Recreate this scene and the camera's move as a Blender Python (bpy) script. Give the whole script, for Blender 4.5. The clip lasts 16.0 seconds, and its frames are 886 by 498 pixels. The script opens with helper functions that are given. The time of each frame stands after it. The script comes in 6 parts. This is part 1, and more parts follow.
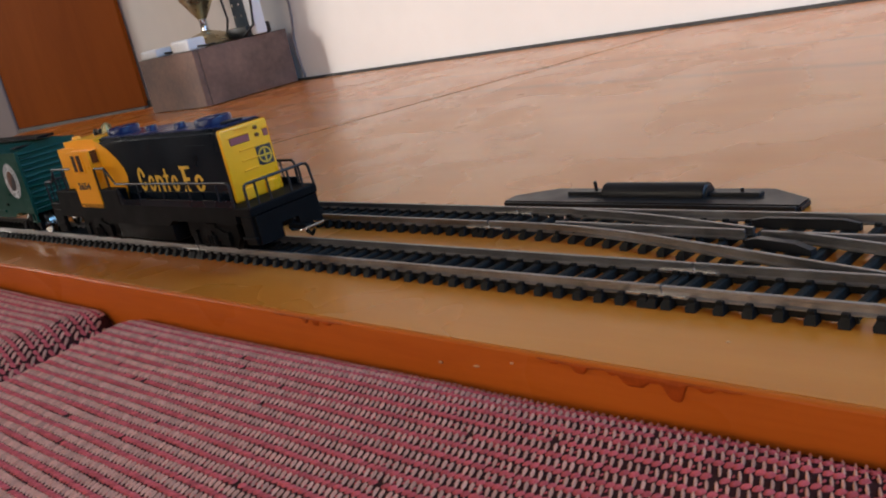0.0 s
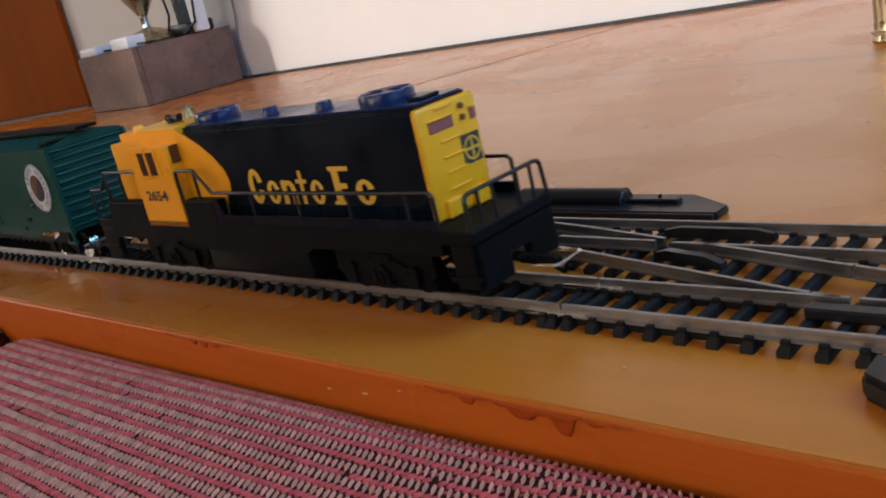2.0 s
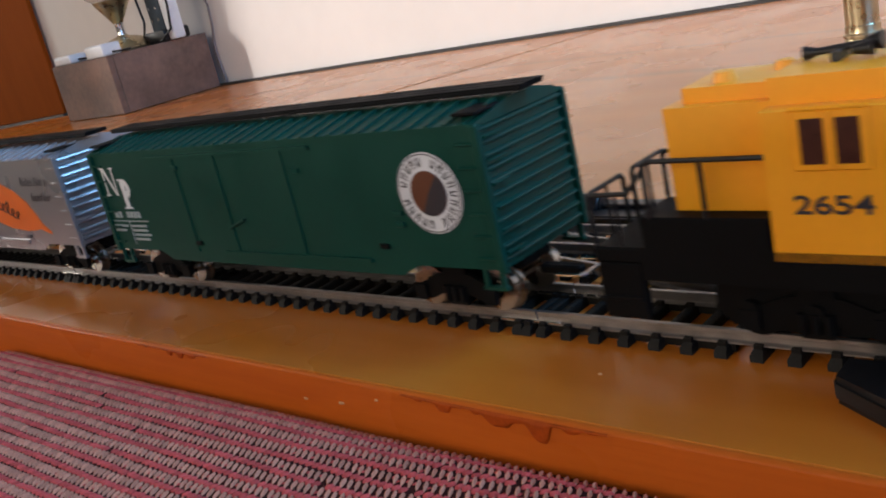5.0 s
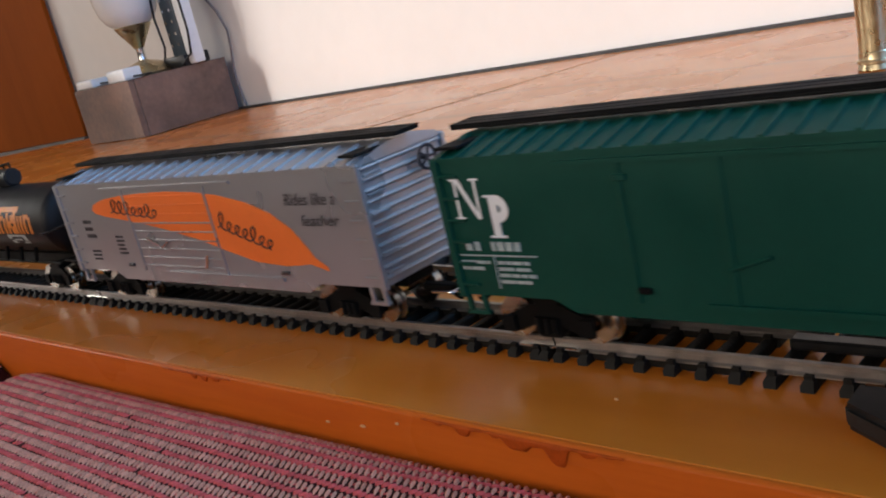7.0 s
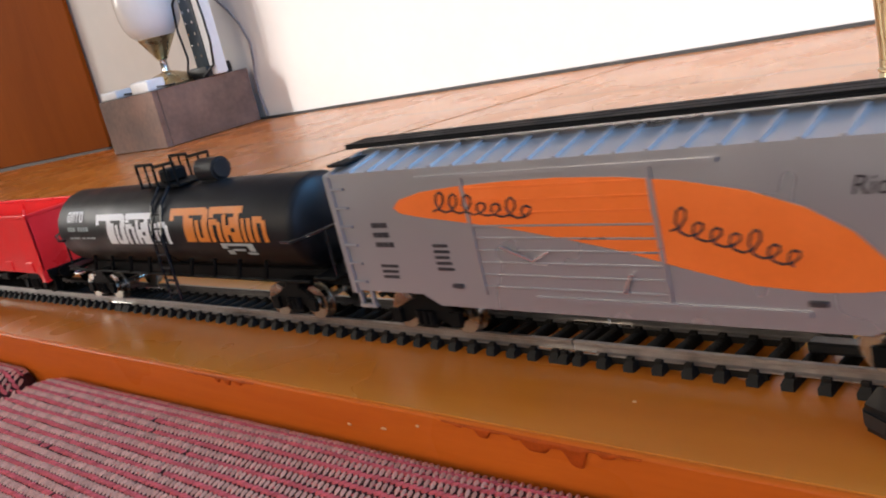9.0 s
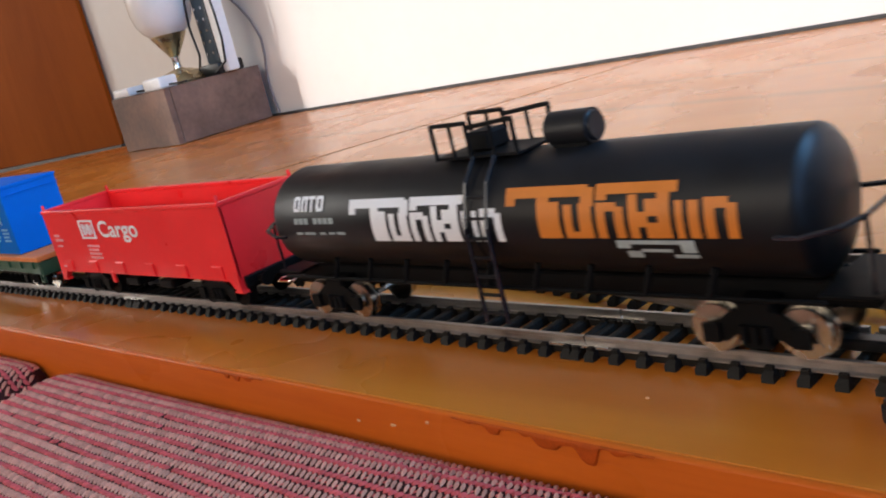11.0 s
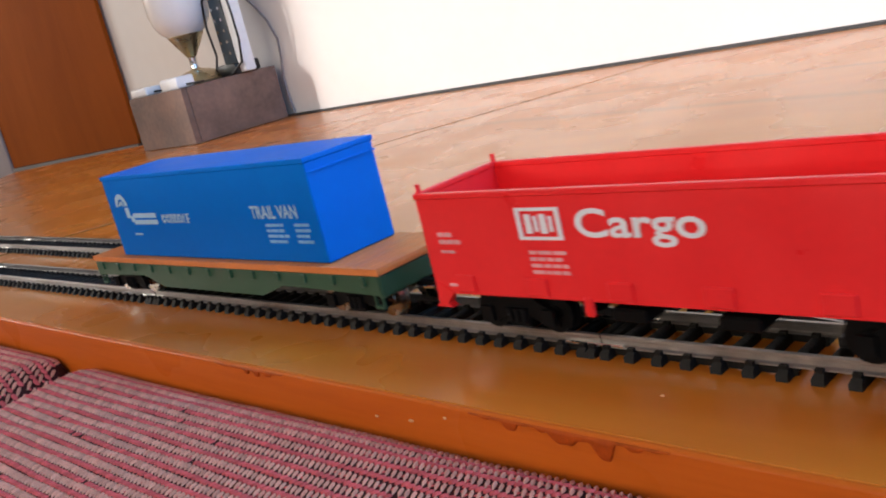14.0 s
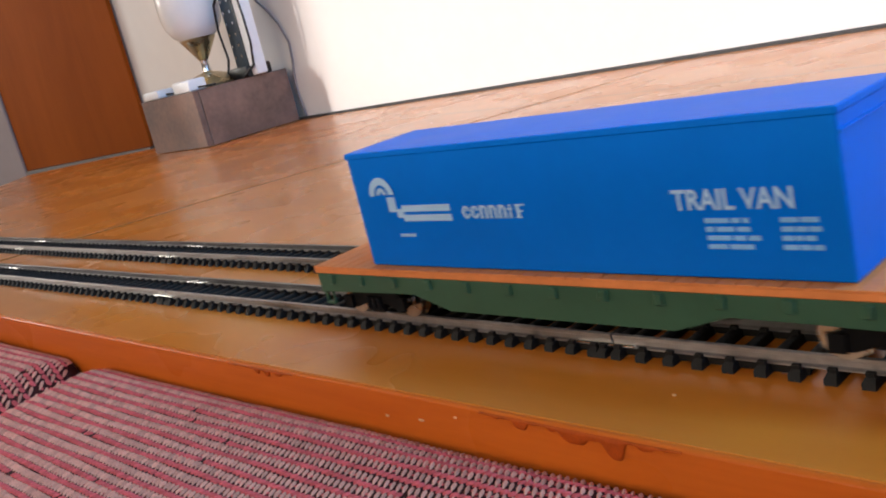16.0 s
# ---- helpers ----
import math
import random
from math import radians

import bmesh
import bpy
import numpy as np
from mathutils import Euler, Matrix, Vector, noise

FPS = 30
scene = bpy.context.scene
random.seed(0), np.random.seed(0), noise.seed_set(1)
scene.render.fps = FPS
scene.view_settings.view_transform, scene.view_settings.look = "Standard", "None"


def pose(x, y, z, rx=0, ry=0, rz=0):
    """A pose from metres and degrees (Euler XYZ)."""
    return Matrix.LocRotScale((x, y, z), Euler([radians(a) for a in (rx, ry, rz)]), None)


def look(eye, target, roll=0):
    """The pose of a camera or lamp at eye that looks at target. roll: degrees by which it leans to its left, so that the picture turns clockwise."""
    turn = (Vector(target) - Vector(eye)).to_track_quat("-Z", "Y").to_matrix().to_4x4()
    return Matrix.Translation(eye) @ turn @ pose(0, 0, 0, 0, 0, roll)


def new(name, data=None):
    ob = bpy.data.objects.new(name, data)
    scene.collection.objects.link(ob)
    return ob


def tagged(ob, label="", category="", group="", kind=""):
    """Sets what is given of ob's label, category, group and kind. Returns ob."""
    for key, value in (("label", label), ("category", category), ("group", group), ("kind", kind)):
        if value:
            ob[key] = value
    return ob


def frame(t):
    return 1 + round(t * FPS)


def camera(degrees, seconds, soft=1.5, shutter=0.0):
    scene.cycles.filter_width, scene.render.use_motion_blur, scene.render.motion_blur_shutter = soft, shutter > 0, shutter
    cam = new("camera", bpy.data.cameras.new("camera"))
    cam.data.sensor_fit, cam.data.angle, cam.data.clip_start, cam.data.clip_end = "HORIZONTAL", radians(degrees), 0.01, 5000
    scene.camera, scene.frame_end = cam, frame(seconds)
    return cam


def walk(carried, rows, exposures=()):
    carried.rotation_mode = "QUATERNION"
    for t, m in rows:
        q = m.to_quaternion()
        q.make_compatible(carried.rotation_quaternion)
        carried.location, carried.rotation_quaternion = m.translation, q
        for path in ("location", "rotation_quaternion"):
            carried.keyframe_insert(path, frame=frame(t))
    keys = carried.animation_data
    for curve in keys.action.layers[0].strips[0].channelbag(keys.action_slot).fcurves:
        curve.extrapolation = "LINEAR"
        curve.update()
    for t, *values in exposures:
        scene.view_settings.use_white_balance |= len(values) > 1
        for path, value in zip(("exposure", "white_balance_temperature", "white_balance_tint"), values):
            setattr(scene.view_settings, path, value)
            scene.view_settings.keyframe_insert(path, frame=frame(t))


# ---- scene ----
cam = camera(51.5, 16.0, soft=1.9, shutter=0.45)
PATH = [
    (0.0, pose(0.1303, -0.1982, 0.0923, 73.67, 12.44, 44.25)),
    (0.5, pose(0.1305, -0.1873, 0.0914, 73.49, 12.73, 43.54)),
    (1.0, pose(0.1301, -0.1797, 0.0879, 73.39, 12.28, 42.97)),
    (1.5, pose(0.1295, -0.1734, 0.0866, 73.13, 12.43, 42.29)),
    (2.0, pose(0.1309, -0.1709, 0.0879, 72.89, 12.49, 41.88)),
    (2.5, pose(0.1310, -0.1697, 0.0877, 72.74, 12.58, 41.40)),
    (3.0, pose(0.1307, -0.1694, 0.0874, 72.75, 12.53, 41.09)),
    (3.5, pose(0.1291, -0.1674, 0.0862, 72.74, 12.57, 40.76)),
    (4.0, pose(0.1296, -0.1667, 0.0869, 72.74, 12.50, 40.62)),
    (4.5, pose(0.1297, -0.1668, 0.0869, 72.73, 12.54, 40.41)),
    (5.0, pose(0.1316, -0.1696, 0.0881, 72.91, 12.73, 40.50)),
    (7.5, pose(0.1370, -0.1749, 0.0915, 74.95, 13.19, 42.06)),
    (8.0, pose(0.1396, -0.1764, 0.0908, 75.35, 13.42, 42.64)),
    (8.5, pose(0.1379, -0.1763, 0.0909, 75.32, 13.26, 42.62)),
    (11.0, pose(0.1354, -0.1741, 0.0895, 75.31, 13.55, 43.45)),
    (11.5, pose(0.1343, -0.1730, 0.0881, 75.14, 13.51, 43.65)),
    (12.0, pose(0.1342, -0.1734, 0.0881, 75.00, 13.37, 43.89)),
    (12.5, pose(0.1334, -0.1743, 0.0874, 74.97, 13.00, 43.81)),
    (13.0, pose(0.1346, -0.1763, 0.0883, 75.11, 12.99, 44.03)),
    (13.5, pose(0.1363, -0.1770, 0.0897, 75.32, 13.23, 44.20)),
    (14.0, pose(0.1370, -0.1777, 0.0901, 75.60, 13.33, 44.36)),
    (14.5, pose(0.1367, -0.1785, 0.0892, 75.96, 12.90, 44.54)),
    (15.0, pose(0.1370, -0.1782, 0.0894, 75.96, 13.18, 44.70)),
    (15.5, pose(0.1367, -0.1782, 0.0892, 76.01, 13.20, 44.87)),
    (16.0, pose(0.1369, -0.1779, 0.0890, 75.98, 13.42, 45.05)),
]
EXPOSURES = [(0.0, -0.26), (2.5, -0.26), (5.0, -0.2), (7.5, -0.05), (8.0, 0.3), (8.7, 0.3), (11.0, 0.22), (16.0, 0.28)]
walk(cam, PATH, EXPOSURES)

# ---------------------------------------------------------------- light
SUN_DIR = Vector((0.39, 1.0, -0.168)).normalized()
world = bpy.data.worlds.new("sky")
scene.world = world
world.use_nodes = True
wn = world.node_tree
sky = wn.nodes.new("ShaderNodeTexSky")
sky.sky_type = "NISHITA"
sky.sun_disc = False
sky.sun_elevation = math.asin(-SUN_DIR.z)
sky.sun_rotation = math.atan2(-SUN_DIR.x, -SUN_DIR.y)
wn.links.new(sky.outputs[0], wn.nodes["Background"].inputs[0])
wn.nodes["Background"].inputs[1].default_value = 0.12

sun = new("sun", bpy.data.lights.new("sun", "SUN"))
sun.data.energy = 2.3
sun.data.angle = radians(1.5)
sun.data.color = (1.0, 0.94, 0.90)
sun.rotation_euler = SUN_DIR.to_track_quat("-Z", "Y").to_euler()


def area_lamp(name, eye, target, w, h, watts, color):
    ob = new(name, bpy.data.lights.new(name, "AREA"))
    ob.data.shape, ob.data.size, ob.data.size_y = "RECTANGLE", w, h
    ob.data.energy, ob.data.color = watts, color
    ob.matrix_world = look(eye, target)
    return ob


area_lamp("window_light_east", (1.78, -0.45, 0.75), (0, -0.45, 0.5), 1.5, 1.1, 17, (0.28, 0.52, 1.0))
area_lamp("window_light_north", (0.98, 0.60, 1.16), (0.55, -0.6, 0.2), 0.9, 0.9, 33, (0.20, 0.52, 1.0))
area_lamp("window_light_south", (-1.29, -2.38, 0.64), (-1.15, 0, 0.2), 1.7, 0.3, 9, (1.0, 0.85, 0.72))
# Added fill for the dark left end; no source known to the west.
area_lamp("fill_light_west", (-3.58, -0.95, 0.95), (-1.0, 0.3, 0.0), 1.3, 1.0, 24, (1.0, 0.94, 0.88))
# Added fill from high in the south; its window is made up.
area_lamp("fill_light_corner", (0.22, -2.38, 1.1), (0.0, 0, 0.0), 0.95, 0.9, 15, (1.0, 0.88, 0.76))


# ---------------------------------------------------------------- materials
def base_mat(name):
    m = bpy.data.materials.new(name)
    m.use_nodes = True
    return m, m.node_tree, m.node_tree.nodes["Principled BSDF"]


def mat(name, color, rough=0.5, metal=0.0, vary=0.12, scale=120.0, bump=0.0, bump_scale=900.0, coat=0.0, spec=0.5):
    """A painted or moulded surface with mottling at two scales."""
    m, nt, p = base_mat(name)
    p.inputs["Roughness"].default_value, p.inputs["Metallic"].default_value = rough, metal
    p.inputs["Coat Weight"].default_value, p.inputs["Coat Roughness"].default_value = coat, 0.22
    p.inputs["Specular IOR Level"].default_value = spec
    tc = nt.nodes.new("ShaderNodeTexCoord")
    n1, n2 = nt.nodes.new("ShaderNodeTexNoise"), nt.nodes.new("ShaderNodeTexNoise")
    n1.inputs["Scale"].default_value, n2.inputs["Scale"].default_value = scale, scale * 7
    n1.inputs["Detail"].default_value = 4
    mix = nt.nodes.new("ShaderNodeMath")
    mix.operation = "MULTIPLY_ADD"
    mix.inputs[1].default_value = 0.4
    hsv = nt.nodes.new("ShaderNodeHueSaturation")
    rng = nt.nodes.new("ShaderNodeMapRange")
    rng.inputs[1].default_value, rng.inputs[2].default_value = 0.45, 0.95
    rng.inputs[3].default_value, rng.inputs[4].default_value = 1 - vary, 1 + vary
    for n in (n1, n2):
        nt.links.new(tc.outputs["Object"], n.inputs["Vector"])
    nt.links.new(n2.outputs["Fac"], mix.inputs[0])
    nt.links.new(n1.outputs["Fac"], mix.inputs[2])
    nt.links.new(mix.outputs[0], rng.inputs[0])
    nt.links.new(rng.outputs[0], hsv.inputs["Value"])
    hsv.inputs["Color"].default_value = (*color, 1)
    nt.links.new(hsv.outputs[0], p.inputs["Base Color"])
    rr = nt.nodes.new("ShaderNodeMapRange")
    rr.inputs[1].default_value, rr.inputs[2].default_value = 0.3, 0.7
    rr.inputs[3].default_value, rr.inputs[4].default_value = max(rough - 0.08, 0.03), min(rough + 0.1, 1)
    nt.links.new(n1.outputs["Fac"], rr.inputs[0])
    nt.links.new(rr.outputs[0], p.inputs["Roughness"])
    if bump:
        b = nt.nodes.new("ShaderNodeBump")
        n3 = nt.nodes.new("ShaderNodeTexNoise")
        n3.inputs["Scale"].default_value = bump_scale
        nt.links.new(tc.outputs["Object"], n3.inputs["Vector"])
        nt.links.new(n3.outputs["Fac"], b.inputs["Height"])
        b.inputs["Strength"].default_value = bump
        b.inputs["Distance"].default_value = 0.001
        nt.links.new(b.outputs[0], p.inputs["Normal"])
    return m


def wood(name, dark, light, stretch=(1.2, 14, 14), scale=3.0, rough=0.35, coat=1.0, coat_rough=0.12, turn=0.0, fine=0.25, streaks=()):
    """Varnished wood: long grain, pores and slow tone changes."""
    m, nt, p = base_mat(name)
    tc = nt.nodes.new("ShaderNodeTexCoord")
    mp = nt.nodes.new("ShaderNodeMapping")
    mp.inputs["Scale"].default_value = stretch
    mp.inputs["Rotation"].default_value = (0, 0, turn)
    nt.links.new(tc.outputs["Object"], mp.inputs["Vector"])
    n1, n2, n3 = (nt.nodes.new("ShaderNodeTexNoise") for _ in range(3))
    for n, s, d, w in ((n1, scale, 6, 1.6), (n2, scale * 14, 3, 0.3), (n3, 2.5, 2, 0.0)):
        n.inputs["Scale"].default_value, n.inputs["Detail"].default_value = s, d
        n.inputs["Distortion"].default_value = w
    nt.links.new(mp.outputs[0], n1.inputs["Vector"])
    nt.links.new(mp.outputs[0], n2.inputs["Vector"])
    nt.links.new(tc.outputs["Object"], n3.inputs["Vector"])
    a1 = nt.nodes.new("ShaderNodeMath")
    a1.operation = "MULTIPLY_ADD"
    a1.inputs[1].default_value = fine
    nt.links.new(n2.outputs["Fac"], a1.inputs[0])
    nt.links.new(n1.outputs["Fac"], a1.inputs[2])
    ramp = nt.nodes.new("ShaderNodeValToRGB")
    ramp.color_ramp.elements[0].position, ramp.color_ramp.elements[1].position = 0.42, 0.78
    ramp.color_ramp.elements[0].color, ramp.color_ramp.elements[1].color = (*dark, 1), (*light, 1)
    nt.links.new(a1.outputs[0], ramp.inputs[0])
    hsv = nt.nodes.new("ShaderNodeHueSaturation")
    rng = nt.nodes.new("ShaderNodeMapRange")
    rng.inputs[3].default_value, rng.inputs[4].default_value = 0.8, 1.2
    nt.links.new(n3.outputs["Fac"], rng.inputs[0])
    nt.links.new(rng.outputs[0], hsv.inputs["Value"])
    nt.links.new(ramp.outputs[0], hsv.inputs["Color"])
    last = hsv.outputs[0]
    # single dark growth lines: slope, offset and half width across the board
    for slope, off, half in streaks:
        sep = nt.nodes.new("ShaderNodeSeparateXYZ")
        nt.links.new(tc.outputs["Object"], sep.inputs[0])
        wob = nt.nodes.new("ShaderNodeTexNoise")
        wob.inputs["Scale"].default_value = 6
        nt.links.new(tc.outputs["Object"], wob.inputs["Vector"])
        line = nt.nodes.new("ShaderNodeMath")
        line.operation = "MULTIPLY_ADD"
        line.inputs[1].default_value, line.inputs[2].default_value = slope, off - 0.012
        nt.links.new(sep.outputs["X"], line.inputs[0])
        wave = nt.nodes.new("ShaderNodeMath")
        wave.operation = "MULTIPLY_ADD"
        wave.inputs[1].default_value = 0.024
        nt.links.new(wob.outputs["Fac"], wave.inputs[0])
        nt.links.new(line.outputs[0], wave.inputs[2])
        dist = nt.nodes.new("ShaderNodeMath")
        dist.operation = "SUBTRACT"
        nt.links.new(sep.outputs["Y"], dist.inputs[0])
        nt.links.new(wave.outputs[0], dist.inputs[1])
        mag = nt.nodes.new("ShaderNodeMath")
        mag.operation = "ABSOLUTE"
        nt.links.new(dist.outputs[0], mag.inputs[0])
        fall = nt.nodes.new("ShaderNodeMapRange")
        fall.inputs[1].default_value, fall.inputs[2].default_value = 0.0, half
        fall.inputs[3].default_value, fall.inputs[4].default_value = 0.70, 1.0
        nt.links.new(mag.outputs[0], fall.inputs[0])
        dim = nt.nodes.new("ShaderNodeHueSaturation")
        nt.links.new(last, dim.inputs["Color"])
        nt.links.new(fall.outputs[0], dim.inputs["Value"])
        last = dim.outputs[0]
    nt.links.new(last, p.inputs["Base Color"])
    p.inputs["Roughness"].default_value = rough
    p.inputs["Specular IOR Level"].default_value = 0.06
    p.inputs["Coat Weight"].default_value, p.inputs["Coat Roughness"].default_value = coat, coat_rough
    cr = nt.nodes.new("ShaderNodeMapRange")
    cr.inputs[1].default_value, cr.inputs[2].default_value = 0.3, 0.7
    cr.inputs[3].default_value, cr.inputs[4].default_value = coat_rough * 0.7, coat_rough * 1.5
    n4 = nt.nodes.new("ShaderNodeTexNoise")
    n4.inputs["Scale"].default_value = 18
    nt.links.new(tc.outputs["Object"], n4.inputs["Vector"])
    nt.links.new(n4.outputs["Fac"], cr.inputs[0])
    nt.links.new(cr.outputs[0], p.inputs["Coat Roughness"])
    b = nt.nodes.new("ShaderNodeBump")
    b.inputs["Strength"].default_value, b.inputs["Distance"].default_value = 0.12, 0.0008
    nt.links.new(n2.outputs["Fac"], b.inputs["Height"])
    nt.links.new(b.outputs[0], p.inputs["Normal"])
    return m


M_TABLE = wood("varnished_wood", (0.57, 0.160, 0.015), (0.65, 0.205, 0.023), stretch=(1.0, 7, 7), scale=2.0, coat=0.8, coat_rough=0.24, fine=0.12, streaks=((-0.12, 0.3075, 0.0100), (-0.10, 0.405, 0.0060)))
M_EDGE = wood("varnished_edge", (0.50, 0.095, 0.009), (0.58, 0.122, 0.013), stretch=(1.5, 20, 20), scale=3, coat=0.15, coat_rough=0.3)
M_DRIP = mat("varnish_run", (0.40, 0.062, 0.006), 0.6, vary=0.25, scale=300, spec=0.1)
M_DOOR = wood("door_veneer", (0.26, 0.058, 0.006), (0.31, 0.072, 0.008), stretch=(6, 6, 0.8), scale=3, coat=0.0, coat_rough=0.3, rough=0.6)
M_GROOVE = mat("seam_filler", (0.135, 0.065, 0.010), 0.8, spec=0.05)
M_WALL = mat("wall_paint", (0.80, 0.76, 0.73), 0.75, vary=0.03, scale=6, bump=0.12, bump_scale=260)
M_BEIGE = mat("beige_wallpaper", (0.34, 0.28, 0.22), 0.8, vary=0.08, scale=7)
M_CEIL = mat("ceiling_paint", (0.45, 0.42, 0.38), 0.8, vary=0.02, scale=5)
M_FLOOR = mat("floor_laminate", (0.22, 0.13, 0.07), 0.5, vary=0.2, scale=9)
M_GREYWALL = mat("grey_paint", (0.30, 0.24, 0.23), 0.7, vary=0.05, scale=8)
M_STRIP = mat("black_rubber", (0.03, 0.028, 0.028), 0.6)
M_STRIPGREY = mat("aluminium_strip", (0.22, 0.20, 0.19), 0.5, metal=0.3)
M_STONE = mat("brown_tile", (0.17, 0.10, 0.076), 0.5, vary=0.4, scale=22, bump=0.1, bump_scale=150)
M_GROUT = mat("brown_grout", (0.15, 0.11, 0.09), 0.8)
M_BLACK = mat("black_plastic", (0.008, 0.008, 0.009), 0.38, vary=0.25, scale=60, spec=0.4)
M_TIE = mat("sleeper_plastic", (0.010, 0.0088, 0.0075), 0.6, vary=0.3, scale=90, spec=0.18, bump=0.2, bump_scale=1500)
M_RAIL = mat("nickel_silver_rail", (0.29, 0.275, 0.265), 0.36, metal=0.9, vary=0.25, scale=55)
M_JOINER = mat("bright_joiner", (0.80, 0.78, 0.74), 0.18, metal=1.0)
M_BRASS = mat("brass", (0.52, 0.43, 0.27), 0.3, metal=1.0, vary=0.1)
M_WHEEL = mat("wheel_metal", (0.40, 0.375, 0.33), 0.25, metal=1.0, vary=0.15)
M_WHITE = mat("white_plastic", (0.80, 0.82, 0.84), 0.35, vary=0.04)
M_GLASS = mat("opal_glass", (0.84, 0.83, 0.82), 0.18, vary=0.03, scale=20)
M_STEEL = mat("chrome", (0.75, 0.74, 0.72), 0.15, metal=1.0, vary=0.05)


# ---------------------------------------------------------------- mesh helpers
def bx(bm, x0, x1, y0, y1, z0, z1):
    v = [bm.verts.new((x, y, z)) for x in (x0, x1) for y in (y0, y1) for z in (z0, z1)]
    for a, b, c, d in ((0, 1, 3, 2), (4, 6, 7, 5), (0, 4, 5, 1), (2, 3, 7, 6), (0, 2, 6, 4), (1, 5, 7, 3)):
        bm.faces.new((v[a], v[b], v[c], v[d]))
    return v


def box(x0, x1, y0, y1, z0, z1, bevel=0.0, seg=1):
    bm = bmesh.new()
    bx(bm, x0, x1, y0, y1, z0, z1)
    if bevel:
        bmesh.ops.bevel(bm, geom=bm.edges[:], offset=bevel, segments=seg, affect="EDGES", profile=0.5)
    return bm


def cyl(bm, p0, p1, r, seg=16, r2=None):
    p0, p1 = Vector(p0), Vector(p1)
    ax = p1 - p0
    m = Matrix.Translation((p0 + p1) / 2) @ ax.to_track_quat("Z", "Y").to_matrix().to_4x4()
    bmesh.ops.create_cone(bm, cap_ends=True, segments=seg, radius1=r, radius2=r if r2 is None else r2, depth=ax.length, matrix=m)
    return bm


def tube(bm, pts, r, seg=6):
    for a, b in zip(pts, pts[1:]):
        cyl(bm, a, b, r, seg)
    for p in pts[1:-1]:
        bmesh.ops.create_uvsphere(bm, u_segments=seg, v_segments=4, radius=r, matrix=Matrix.Translation(p))
    return bm


def prism(bm, outline, y0, y1):
    """Extrudes an outline given in (x, z) from y0 to y1."""
    a = [bm.verts.new((x, y0, z)) for x, z in outline]
    b = [bm.verts.new((x, y1, z)) for x, z in outline]
    bm.faces.new(a)
    bm.faces.new(b[::-1])
    n = len(a)
    for i in range(n):
        bm.faces.new((a[i], b[i], b[(i + 1) % n], a[(i + 1) % n]))
    bmesh.ops.recalc_face_normals(bm, faces=bm.faces[:])
    return bm


def revolve(bm, profile, centre, seg=32):
    """A turned body round a vertical axis; profile in (radius, z)."""
    rings = []
    for r, z in profile:
        rings.append([bm.verts.new((centre[0] + r * math.cos(a), centre[1] + r * math.sin(a), centre[2] + z))
                      for a in (2 * math.pi * i / seg for i in range(seg))])
    for p, q in zip(rings, rings[1:]):
        for i in range(seg):
            bm.faces.new((p[i], p[(i + 1) % seg], q[(i + 1) % seg], q[i]))
    bm.faces.new(rings[0][::-1])
    bm.faces.new(rings[-1])
    return bm


def finish(bm, name, angle=35.0):
    me = bpy.data.meshes.new(name)
    bm.normal_update()
    bm.to_mesh(me)
    bm.free()
    for p in me.polygons:
        p.use_smooth = True
    me.set_sharp_from_angle(angle=radians(angle))
    return me


def part(name, bm, material, parent=None, label="", angle=35.0):
    me = bm if isinstance(bm, bpy.types.Mesh) else finish(bm, name, angle)
    if not me.materials:
        me.materials.append(material)
    ob = new(name, me)
    ob.parent = parent
    if label:
        tagged(ob, label)
    return ob


def thing(name, label, category, at=(0, 0, 0), group="", kind=""):
    ob = new(name)
    ob.empty_display_size = 0.02
    ob.location = at
    return tagged(ob, label, category, group, kind)


def solid(name, bm, material, label, category, group="", kind="", angle=35.0):
    return tagged(part(name, bm, material, None, angle=angle), label, category, group, kind)


# ---------------------------------------------------------------- room
WALL_Y, FLOOR_Z, CEIL_Z = 0.614, -0.74, 1.70
X0, X1, Y0 = -3.6, 1.8, -2.4


def wall_with_hole(name, axis, at, thick, a0, a1, h0, h1, label, second=None, material=None):
    """A wall across `axis` at `at`, with an opening a0..a1 by h0..h1, and perhaps a second one further along."""
    bm = bmesh.new()
    lo, hi = (Y0 - 0.15, WALL_Y + 0.15) if axis == "x" else (X0, X1)
    pieces = [(lo, a0, FLOOR_Z, CEIL_Z), (a0, a1, FLOOR_Z, h0), (a0, a1, h1, CEIL_Z)]
    if second:
        b0, b1, g0, g1 = second
        pieces += [(a1, b0, FLOOR_Z, CEIL_Z), (b0, b1, FLOOR_Z, g0), (b0, b1, g1, CEIL_Z), (b1, hi, FLOOR_Z, CEIL_Z)]
    else:
        pieces += [(a1, hi, FLOOR_Z, CEIL_Z)]
    for u0, u1, w0, w1 in pieces:
        if axis == "x":
            bx(bm, at, at + thick, u0, u1, w0, w1)
        else:
            bx(bm, u0, u1, at, at + thick, w0, w1)
    return solid(name, bm, material or M_BEIGE, label, "wall", kind="structure")


